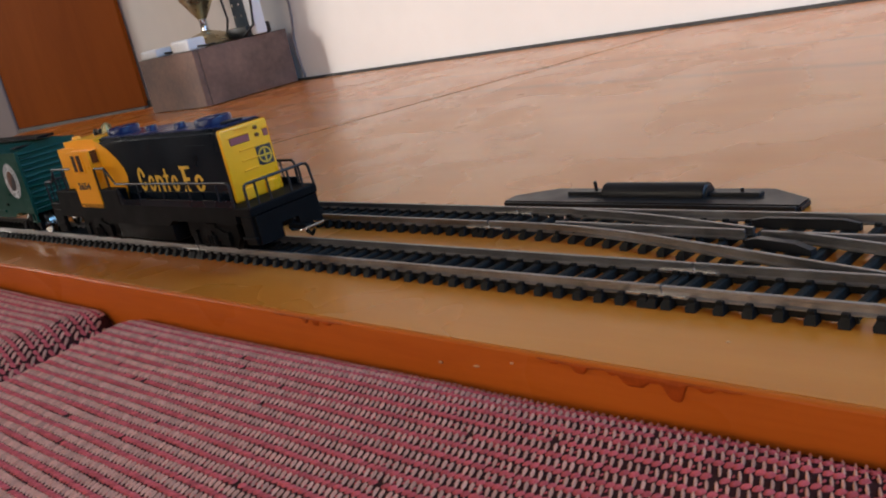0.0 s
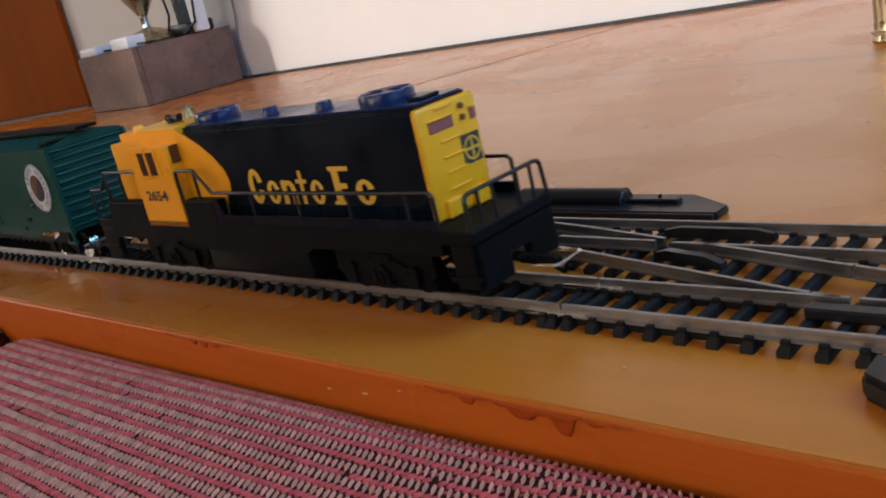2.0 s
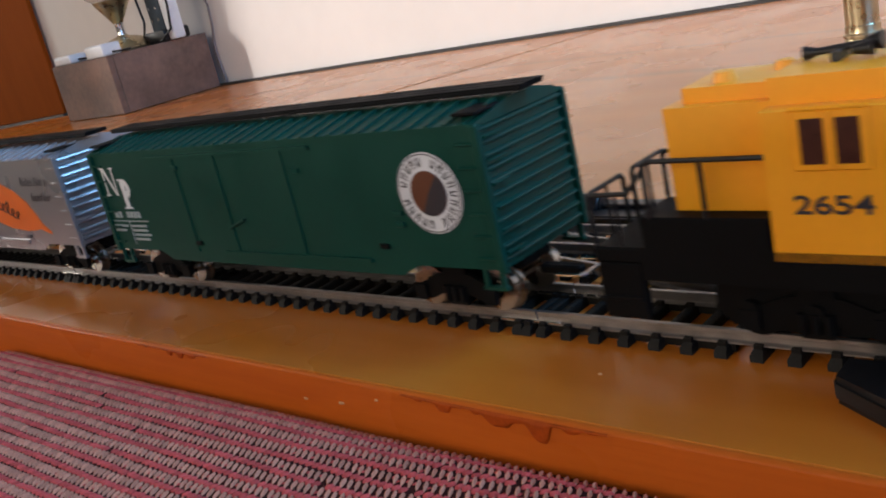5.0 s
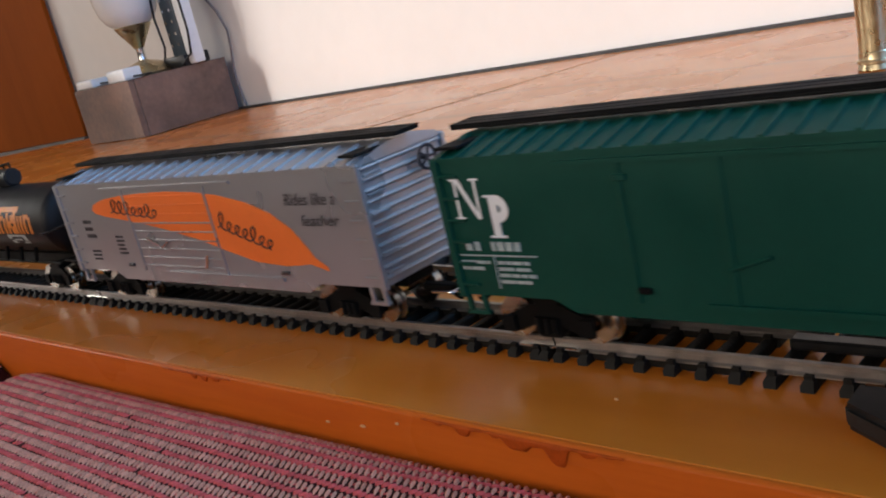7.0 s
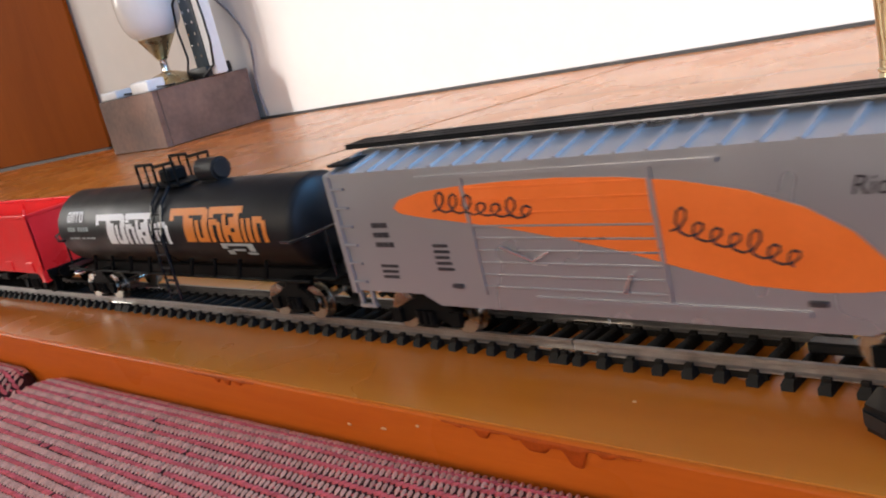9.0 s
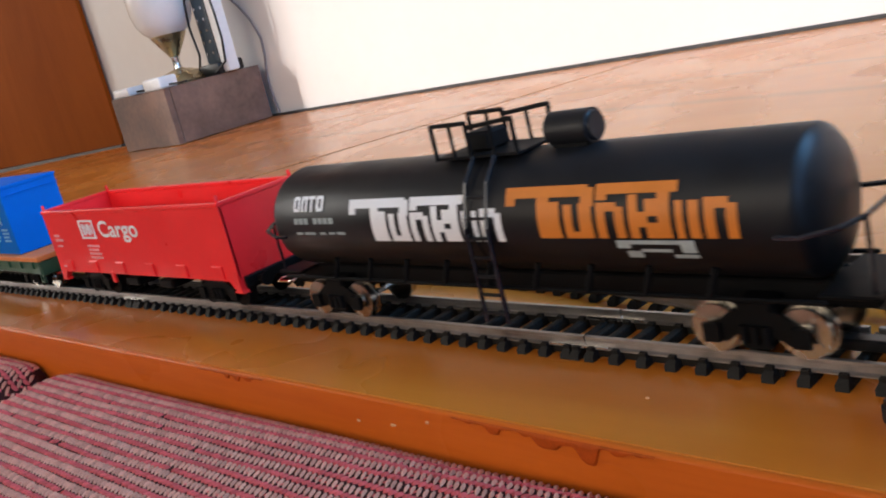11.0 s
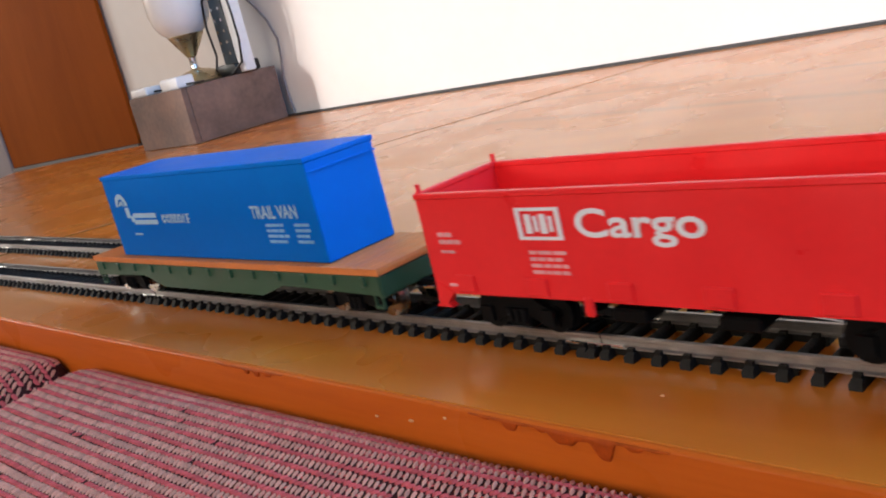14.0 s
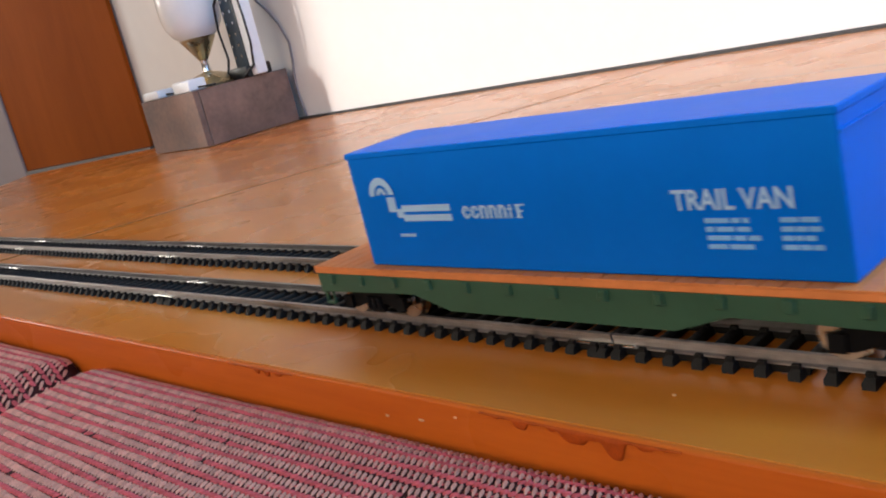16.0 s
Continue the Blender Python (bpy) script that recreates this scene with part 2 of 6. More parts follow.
wall_with_hole("wall_north", "y", WALL_Y, 0.15, 0.53, 1.43, 0.70, 1.62, "smooth off-white painted wall behind the table", None, M_WALL)
wall_with_hole("wall_east", "x", X1, 0.15, -1.2, 0.3, 0.2, 1.3, "beige papered wall with a window opening")
# The second opening is made up to let the corner fill in.
wall_with_hole("wall_south", "y", Y0 - 0.15, 0.15, -2.16, -0.42, 0.473, 0.82, "beige papered wall with a window and an added opening for fill light", (-0.28, 0.72, 0.65, 1.55))
# Opening added out of view for the west fill.
wall_with_hole("wall_west", "x", X0 - 0.15, 0.15, -1.6, -0.3, 0.45, 1.45, "beige papered side wall with an added opening for fill light")
solid("floor", box(X0, X1, Y0, WALL_Y, FLOOR_Z - 0.1, FLOOR_Z), M_FLOOR, "plain brown laminate floor below the table", "floor", kind="structure")
solid("ceiling", box(X0 - 0.15, X1 + 0.15, Y0 - 0.15, WALL_Y + 0.15, CEIL_Z, CEIL_Z + 0.1), M_CEIL, "plain white ceiling", "ceiling", kind="structure")

# ---------------------------------------------------------------- table
table = thing("table", "long varnished orange-brown wooden table against the wall", "table", (0, 0, FLOOR_Z))
TZ = -FLOOR_Z


def seam_x(y):
    return -0.566 + 0.385 * y


def board(poly, z0, z1):
    bm = bmesh.new()
    a = [bm.verts.new((x, y, z0)) for x, y in poly]
    b = [bm.verts.new((x, y, z1)) for x, y in poly]
    bm.faces.new(a[::-1])
    bm.faces.new(b)
    n = len(a)
    for i in range(n):
        bm.faces.new((a[i], a[(i + 1) % n], b[(i + 1) % n], b[i]))
    bmesh.ops.bevel(bm, geom=[e for e in bm.edges if abs(e.verts[0].co.z - z1) < 1e-6 and abs(e.verts[1].co.z - z1) < 1e-6],
                    offset=0.0003, segments=2, affect="EDGES")
    return bm


FY, BY = -0.0428, 0.604
part("board", board([(-1.45, FY), (seam_x(FY) - 0.0042, FY), (seam_x(BY) - 0.0016, BY), (-1.275, BY), (-1.284, 0.518), (-1.547, 0.409), (-1.45, 0.326)], TZ - 0.028, TZ), M_TABLE, table)
part("board", board([(seam_x(FY) + 0.0042, FY), (1.1, FY), (1.1, BY), (seam_x(BY) + 0.0016, BY)], TZ - 0.028, TZ), M_TABLE, table)
bm = bmesh.new()
prism(bm, [(-0.7, TZ - 0.02), (0.2, TZ - 0.02), (0.2, TZ - 0.0003), (-0.7, TZ - 0.0003)], FY + 0.001, BY - 0.001)
part("seam_filler", bm, M_GROOVE, table, "dull yellowish filler in the table seam")
bm = bmesh.new()
prof = [(FY - 0.0001, -0.030), (-0.0438, -0.030), (-0.0441, -0.0260)]
prof += [(-0.0441 + 0.0010 * (1 - math.cos(a)), -0.0012 + 0.0010 * math.sin(a)) for a in (radians(d) for d in range(0, 91, 15))]
prof += [(FY - 0.0001, -0.0002)]
NX = 120
rings = []
for i in range(NX + 1):
    x = -1.45 + 2.55 * i / NX
    rings.append([bm.verts.new((x, y + 0.0005 * noise.noise((x * 9, y * 40, 0)) * (k not in (0, len(prof) - 1)), TZ + z)) for k, (y, z) in enumerate(prof)])
for p, q in zip(rings, rings[1:]):
    for i in range(len(prof) - 1):
        bm.faces.new((p[i], p[i + 1], q[i + 1], q[i]))
bm.faces.new(rings[0])
bm.faces.new(rings[-1][::-1])
bmesh.ops.recalc_face_normals(bm, faces=bm.faces[:])
part("edge_strip", bm, M_EDGE, table, "rounded reddish-orange wooden edge strip", 60)
for x, y in ((-1.40, 0.02), (-1.22, 0.55), (1.0, 0.02), (1.0, 0.55)):
    part("leg", box(x - 0.03, x + 0.03, y - 0.03, y + 0.03, 0, TZ - 0.028, 0.004), M_EDGE, table)


def varnish_run(x0, x1, drops):
    """A thin scalloped run of varnish hanging from the rounded edge; drops are (x, half width, depth)."""
    bm = bmesh.new()
    n = max(12, int((x1 - x0) / 0.0004))
    prev = None
    for i in range(n + 1):
        x = x0 + (x1 - x0) * i / n
        fade = min(1.0, 6 * i / n, 6 * (n - i) / n)
        d = 0.0002 + 0.0003 * noise.noise((x * 300, 0, 0)) + sum(h * math.exp(-((x - u) / w) ** 4) for u, w, h in drops)
        d = 0.0003 + d * fade
        col = []
        for k in range(9):
            z = -0.0007 - d * k / 8
            t = math.asin(min(1.0, max(0.0, (z + 0.0012) / 0.0010)))
            y = -0.0441 + 0.0010 * (1 - math.cos(t)) if z > -0.0012 else -0.0441
            lift = 0.00045 + 0.0001 * math.sin(math.pi * k / 8) if 0 < k < 8 else 0.0001
            col.append(bm.verts.new((x, y + 0.0005 * noise.noise((x * 9, y * 40, 0)) - lift, TZ + z)))
        if prev:
            for k in range(8):
                bm.faces.new((prev[k], prev[k + 1], col[k + 1], col[k]))
        prev = col
    bmesh.ops.recalc_face_normals(bm, faces=bm.faces[:])
    part("varnish_run", bm, M_DRIP, table, "reddish scalloped run of varnish on the edge", 70)


varnish_run(-0.0150, 0.0400, ((-0.0095, 0.0012, 0.0010), (-0.0020, 0.0020, 0.0022), (0.0075, 0.0012, 0.0008), (0.0130, 0.0034, 0.0028), (0.0180, 0.0030, 0.0010), (0.0238, 0.0026, 0.0046), (0.0320, 0.0020, 0.0012), (0.0370, 0.0012, 0.0008)))
varnish_run(-0.1300, -0.0930, ((-0.1125, 0.0012, 0.0016), (-0.1070, 0.0014, 0.0018), (-0.1010, 0.0018, 0.0012)))

M_CHIP = mat("bare_chip", (0.66, 0.33, 0.14), 0.6, vary=0.1)
for x, y, z, w, h in ((-0.0515, -0.0441, -0.0076, 0.0016, 0.0007), (-0.0376, -0.0441, -0.0067, 0.0022, 0.0008), (-0.0242, -0.0441, -0.0038, 0.0012, 0.0008)):
    bm = bmesh.new()
    bmesh.ops.create_icosphere(bm, subdivisions=2, radius=1)
    for v in bm.verts:
        k = 1 + 0.35 * noise.noise(v.co * 1.7 + Vector((x * 900, 0, 0)))
        v.co = Vector((x + v.co.x * w * 0.5 * k, y + v.co.y * 0.0003, TZ + z + v.co.z * h * 0.5 * k))
    part("paint_chip", bm, M_CHIP, table, "pale chip in the varnish")
for x, y, w in ((0.0265, -0.0245, 0.0009), (-0.2946, -0.0174, 0.0008), (-0.2722, -0.0134, 0.0008)):
    bm = bmesh.new()
    bmesh.ops.create_icosphere(bm, subdivisions=2, radius=1)
    for v in bm.verts:
        v.co = Vector((x + v.co.x * w * 0.6, y + v.co.y * w * 0.4, TZ + 0.0001 + v.co.z * 0.0003))
    part("varnish_speck", bm, M_CHIP, table, "pale speck in the varnish")

solid("trim", box(X0, X1, 0.6055, WALL_Y - 0.0005, -0.02, 0.0028, 0.0006), M_STRIP, "thin black strip along the foot of the wall", "trim", kind="structure")

# ---------------------------------------------------------------- door and corner behind
door = thing("door", "closed reddish-brown veneered wooden door", "door", (-1.451, 0.606, FLOOR_Z))
door.rotation_euler = (0, 0, radians(195.6))
part("door_leaf", box(0, 0.372, -0.004, 0.006, 0.734, 2.3, 0.001), M_DOOR, door)
part("bottom_strip", box(0, 0.372, -0.002, 0.010, 0.700, 0.7335), M_STRIPGREY, door, "pale grey metal strip along the bottom")
part("side_panel", box(0.374, 0.80, -0.004, 0.010, 0.0, 2.3, 0.002), M_GREYWALL, door, "dull grey-brown painted side panel")

# ---------------------------------------------------------------- pedestal
PX0, PX1, PY0, PY1, PH = -1.128, -0.976, 0.447, 0.602, 0.0755
pedestal = thing("pedestal", "brown stone tiled block standing against the wall", "block")
part("front_tile", box(PX0, PX1 - 0.0010, PY0, PY0 + 0.008, 0.0005, PH, 0.0008), M_STONE, pedestal)
part("side_tile", box(PX1 - 0.008, PX1, PY0 + 0.009, PY1, 0.0005, PH, 0.0008), M_STONE, pedestal)
part("core", box(PX0 + 0.001, PX1 - 0.0015, PY0 + 0.0015, PY1, 0.0005, PH - 0.001), M_GROUT, pedestal, "pale grout between the tiles")
part("top_tile", box(PX0, PX1, PY0, PY1, PH - 0.0005, PH + 0.0005), M_STONE, pedestal)

# ---------------------------------------------------------------- track
RAIL_Y, TIE_P, TIE_L = 0.0083, 0.00768, 0.0117
tie_mesh = {}


def tie_data(y0, y1):
    key = (round(y0, 4), round(y1, 4))
    if key not in tie_mesh:
        bm = bmesh.new()
        w = 0.0014
        sec = [(-w, 0.0), (w, 0.0), (w, 0.0014), (w * 0.78, 0.0022), (w * 0.45, 0.0025), (-w * 0.45, 0.0025), (-w * 0.78, 0.0022), (-w, 0.0014)]
        prism(bm, sec, y0, y1)
        for v in bm.verts:
            if v.co.z > 0.002:
                v.co.y += 0.0012 if v.co.y < 0 else -0.0012
        for ry in (-RAIL_Y, RAIL_Y):
            if y0 < ry < y1:
                for s in (-1, 1):
                    bx(bm, -0.0009, 0.0009, ry + s * 0.0016 - 0.0006, ry + s * 0.0016 + 0.0006, 0.0024, 0.0033)
        me = finish(bm, "sleeper")
        me.materials.append(M_TIE)
        tie_mesh[key] = me
    return tie_mesh[key]


RAIL_SEC = [(-0.0011, 0.0025), (0.0011, 0.0025), (0.0011, 0.0029), (0.00035, 0.0033), (0.00035, 0.0044), (0.0006, 0.0047), (0.0006, 0.0054), (0.0005, 0.0055),
            (-0.0005, 0.0055), (-0.0006, 0.0054), (-0.0006, 0.0047), (-0.00035, 0.0044), (-0.00035, 0.0033), (-0.0011, 0.0029)]


def rail_mesh(pts):
    """A rail swept along points (x, y) on the table."""
    bm = bmesh.new()
    rings = []
    for i, p in enumerate(pts):
        a, b = pts[max(i - 1, 0)], pts[min(i + 1, len(pts) - 1)]
        d = Vector((b[0] - a[0], b[1] - a[1])).normalized()
        n = Vector((-d.y, d.x))
        rings.append([bm.verts.new((p[0] + n.x * u, p[1] + n.y * u, z)) for u, z in RAIL_SEC])
    k = len(RAIL_SEC)
    for p, q in zip(rings, rings[1:]):
        for i in range(k):
            bm.faces.new((p[i], p[(i + 1) % k], q[(i + 1) % k], q[i]))
    bm.faces.new(rings[0])
    bm.faces.new(rings[-1])
    bmesh.ops.recalc_face_normals(bm, faces=bm.faces[:])
    return bm


def straight_track(x0, x1, y, turn=0.0, joiner=True):
    """A straight piece of model track; its origin is the end x1."""
    t = thing("track_section", "black plastic and nickel model railway track", "railway track", (x1, y, 0), "model railway track")
    t.rotation_euler = (0, 0, turn)
    L = x1 - x0
    for s in (-1, 1):
        part("rail", rail_mesh([(-L + 0.0006, s * RAIL_Y), (-0.0003, s * RAIL_Y)]), M_RAIL, t)
        part("web_strip", box(-L + 0.002, -0.002, s * RAIL_Y - 0.0004, s * RAIL_Y + 0.0004, 0.0004, 0.0024), M_TIE, t)
    n = round((L - 0.010) / 0.0071)
    p = (L - 0.010) / n
    for i in range(n + 1):
        o = part("sleeper", tie_data(-TIE_L, TIE_L), M_TIE, t)
        o.location = (-0.005 - i * p, 0, 0)
    for dx in (-0.0022, -L + 0.0022):
        o = part("sleeper", tie_data(-TIE_L, TIE_L), M_TIE, t)
        o.location = (dx, 0, -0.0001)
    if joiner:
        for s in (-1, 1):
            part("rail_joiner", box(-0.011, 0.007, s * RAIL_Y - 0.0013, s * RAIL_Y + 0.0013, 0.0026, 0.0034, 0.0003), M_JOINER, t, "shiny metal rail joiner")
    return t


SEC = 0.2367
for k in range(3):
    straight_track(-SEC * (k + 1), -SEC * k, 0.0)


def back_y(x):
    return 0.0434 + max(0.0, -(x + 0.10)) * 0.0150


T2 = math.atan(-0.0150)
straight_track(-0.322, -0.100, 0.0434, T2)
straight_track(-0.559, -0.322, back_y(-0.322), T2)
straight_track(-0.80, -0.559, back_y(-0.559), T2)


def div_y(x):
    """Centre of the diverging track that links the two lines."""
    if x < -0.09:
        return 0.0434
    if x < -0.02:
        return 0.0434 - 0.235 * (x + 0.09) ** 2 / 0.14
    if x < 0.05:
        return 0.0434 - 0.235 * 0.035 - 0.235 * (x + 0.02)
    u = min(x - 0.05, 0.16)
    return 0.0434 - 0.235 * 0.105 - 0.235 * (u - u * u / 0.32)


def offset_line(x0, x1, off, n=24):
    out = []
    for i in range(n + 1):
        x = x0 + (x1 - x0) * i / n
        sl = (div_y(x + 1e-4) - div_y(x - 1e-4)) / 2e-4
        out.append((x - sl * off / math.hypot(1, sl), div_y(x) + off / math.hypot(1, sl)))
    return out


# the far turnout
far_points = thing("turnout", "model railway turnout in black plastic and nickel rail", "railway track", group="model railway track")
part("rail", rail_mesh([(-0.0995, 0.0434 + RAIL_Y), (0.30, 0.0434 + RAIL_Y)]), M_RAIL, far_points)
part("rail", rail_mesh(offset_line(-0.0995, 0.055, -RAIL_Y)), M_RAIL, far_points)
part("rail", rail_mesh([(0.0065, 0.0434 - RAIL_Y), (0.30, 0.0434 - RAIL_Y)]), M_RAIL, far_points)
part("rail", rail_mesh(offset_line(0.012, 0.055, RAIL_Y)), M_RAIL, far_points)
part("point_blade", rail_mesh(offset_line(-0.072, 0.001, RAIL_Y - 0.0005)), M_RAIL, far_points)
part("point_blade", rail_mesh([(-0.070, 0.0434 - RAIL_Y + 0.0022), (0.001, 0.0434 - RAIL_Y + 0.0006)]), M_RAIL, far_points)
i = 0
x = -0.0975
while x < 0.30:
    lo = min(div_y(x) - TIE_L, 0.0434 - TIE_L) if x < 0.052 else 0.0434 - TIE_L
    o = part("sleeper", tie_data(lo - 0.0434, TIE_L), M_TIE, far_points)
    o.location = (x, 0.0434, 0)
    x += TIE_P
for x0, x1, y in ((-0.002, 0.030, 0.0466), (0.150, 0.18, 0.0466)):
    part("check_rail", prism(bmesh.new(), [(x0, 0.0024), (x1, 0.0024), (x1, 0.0046), (x1 - 0.005, 0.0056), (x0 + 0.005, 0.0056), (x0, 0.0046)], y - 0.0008, y + 0.0008), M_BLACK, far_points, "black plastic check rail")
bm = bmesh.new()
prism(bm, [(0.004, 0.0024), (0.026, 0.0024), (0.026, 0.0042), (0.021, 0.0054), (0.008, 0.0054), (0.004, 0.0042)], -0.0012, 0.0012)
o = part("wing_rail", bm, M_BLACK, far_points, "black plastic wing rail")
o.location, o.rotation_euler = (0, 0.0318, 0), (0, 0, radians(-13))
part("rail_joiner", box(-0.052, -0.046, 0.0434 - 0.0045, 0.0434 - 0.0033, 0.0026, 0.0036, 0.0003), M_JOINER, far_points, "shiny metal contact")

# the near turnout
near_points = thing("turnout", "model railway turnout in black plastic and nickel rail", "railway track", group="model railway track")
part("rail", rail_mesh([(0.0003, -RAIL_Y), (0.55, -RAIL_Y)]), M_RAIL, near_points)
part("rail", rail_mesh([(0.0003, RAIL_Y), (0.0620, RAIL_Y)]), M_RAIL, near_points)
part("rail", rail_mesh([(0.0640, RAIL_Y), (0.55, RAIL_Y)]), M_RAIL, near_points)
part("rail", rail_mesh(offset_line(0.0556, 0.21, RAIL_Y)), M_RAIL, near_points)
part("rail", rail_mesh(offset_line(0.0556, 0.062, -RAIL_Y, 4)), M_RAIL, near_points)
part("rail", rail_mesh(offset_line(0.080, 0.21, -RAIL_Y)), M_RAIL, near_points)
x = 0.0022
while x < 0.55:
    hi = min(div_y(x) + TIE_L, 0.0295) if 0.056 < x < 0.21 else TIE_L
    o = part("sleeper", tie_data(-TIE_L, round(hi, 3)), M_TIE, near_points)
    o.location = (x, 0, 0)
    x += TIE_P if x > 0.004 else 0.0072
for s in (-1, 1):
    part("web_strip", box(0.002, 0.05, s * RAIL_Y - 0.0004, s * RAIL_Y + 0.0004, 0.0004, 0.0024), M_TIE, near_points)
part("frog_plate", box(0.0545, 0.092, 0.0020, 0.0062, 0.0023, 0.0050, 0.0005), M_BLACK, near_points, "black plastic frog plate")


def point_motor(at, turn):
    """A flat point motor with a barrel in the middle; origin at its front left foot."""
    m = thing("point_motor", "black plastic turnout motor with a rounded barrel", "point motor", at, "point motors")
    m.rotation_euler = (0, 0, turn)
    bm = bmesh.new()
    L, D, H = 0.124, 0.0180, 0.0025
    pts = [(0, 0), (L, 0), (L, 0.008), (L - 0.016, D), (0.016, D), (0, 0.008)]
    a = [bm.verts.new((x, y, 0.0)) for x, y in pts]
    b = [bm.verts.new((x, y, H)) for x, y in pts]
    bm.faces.new(a[::-1])
    bm.faces.new(b)
    for i in range(6):
        bm.faces.new((a[i], a[(i + 1) % 6], b[(i + 1) % 6], b[i]))
    bmesh.ops.bevel(bm, geom=bm.edges[:], offset=0.0006, segments=2, affect="EDGES")
    part("housing", bm, M_BLACK, m)
    bm = bmesh.new()
    cyl(bm, (0.044, 0.010, H + 0.0006), (0.088, 0.010, H + 0.0006), 0.0040, 24)
    bmesh.ops.bevel(bm, geom=[e for e in bm.edges if len(e.link_faces) == 2 and any(len(f.verts) > 4 for f in e.link_faces)], offset=0.0010, segments=3, affect="EDGES")
    part("barrel", bm, M_BLACK, m)
    for x0, x1 in ((0.027, 0.0435), (0.0885, 0.107)):
        part("slot_cover", box(x0, x1, 0.008, 0.0115, H - 0.0005, H + 0.0014, 0.0004), M_BLACK, m)
    bm = bmesh.new()
    cyl(bm, (0.040, 0.0098, H), (0.040, 0.0098, H + 0.0052), 0.0007, 10)
    part("lever_pin", bm, M_BLACK, m)
    bm = bmesh.new()
    cyl(bm, (0.1, 0.0098, H), (0.1, 0.0098, H + 0.0026), 0.0006, 10)
    part("lever_pin", bm, M_BLACK, m)
    part("front_lip", box(0.001, 0.123, -0.0010, 0.0004, 0.0002, 0.0022, 0.0003), M_BLACK, m)
    return m


point_motor((-0.1205, 0.0668, 0), 0.0)
m2 = point_motor((0.1985, -0.0150, 0), math.pi)
for k in m2.children:
    if k.name.startswith("housing"):
        k.scale = (1, 1, 2.2)
    elif not k.name.startswith("front"):
        k.location.z = 0.0036

# ---------------------------------------------------------------- sofa backs
def weave(name, color, thread=False):
    """Woven upholstery yarn; every thread differs a little."""
    m, nt, p = base_mat(name)
    p.inputs["Roughness"].default_value = 0.85
    p.inputs["Specular IOR Level"].default_value = 0.15
    tc = nt.nodes.new("ShaderNodeTexCoord")
    n = nt.nodes.new("ShaderNodeTexNoise")
    n.inputs["Scale"].default_value = 2200 if thread else 1400
    nt.links.new(tc.outputs["Object"], n.inputs["Vector"])
    geo = nt.nodes.new("ShaderNodeNewGeometry")
    add = nt.nodes.new("ShaderNodeMath")
    add.operation = "MULTIPLY_ADD"
    add.inputs[1].default_value = 0.6
    nt.links.new(geo.outputs["Random Per Island"], add.inputs[0])
    nt.links.new(n.outputs["Fac"], add.inputs[2])
    rng = nt.nodes.new("ShaderNodeMapRange")
    rng.inputs[1].default_value, rng.inputs[2].default_value = 0.3, 1.2
    rng.inputs[3].default_value, rng.inputs[4].default_value = 0.7, 1.25
    nt.links.new(add.outputs[0], rng.inputs[0])
    hsv = nt.nodes.new("ShaderNodeHueSaturation")
    hsv.inputs["Color"].default_value = (*color, 1)
    nt.links.new(rng.outputs[0], hsv.inputs["Value"])
    nt.links.new(hsv.outputs[0], p.inputs["Base Color"])
    b = nt.nodes.new("ShaderNodeBump")
    b.inputs["Strength"].default_value, b.inputs["Distance"].default_value = 0.5, 0.0003
    nt.links.new(n.outputs["Fac"], b.inputs["Height"])
    nt.links.new(b.outputs[0], p.inputs["Normal"])
    return m


M_GROUND = weave("dark_red_ground", (0.045, 0.010, 0.007))
M_PINK = weave("pink_red_yarn", (0.58, 0.090, 0.078), True)
M_CREAM = weave("cream_yarn", (0.64, 0.255, 0.150), True)


def sofa_height(x, y, xa, xb):
    """Height of the padded top over the plan, with soft ends and a soft front roll."""
    e = 0.0
    d = y + 0.0475
    top = -0.0114 + 0.012 * min(max(x + 0.20, 0.0), 0.28) + 0.0012 * math.sin(max(0.0, -d) * 14)
    if d > -0.012:
        e += 0.010 * ((d + 0.012) / 0.012) ** 2 * 0.25
    for q in (x - xa, xb - x):
        r = 0.020 + 0.25 * max(0.0, -0.052 - y)
        if q < r:
            e += 0.050 * (1 - math.sqrt(max(0.0, 1 - (1 - q / r) ** 2)))
    return top - e + 0.0007 * noise.noise((x * 14, y * 14, 3))


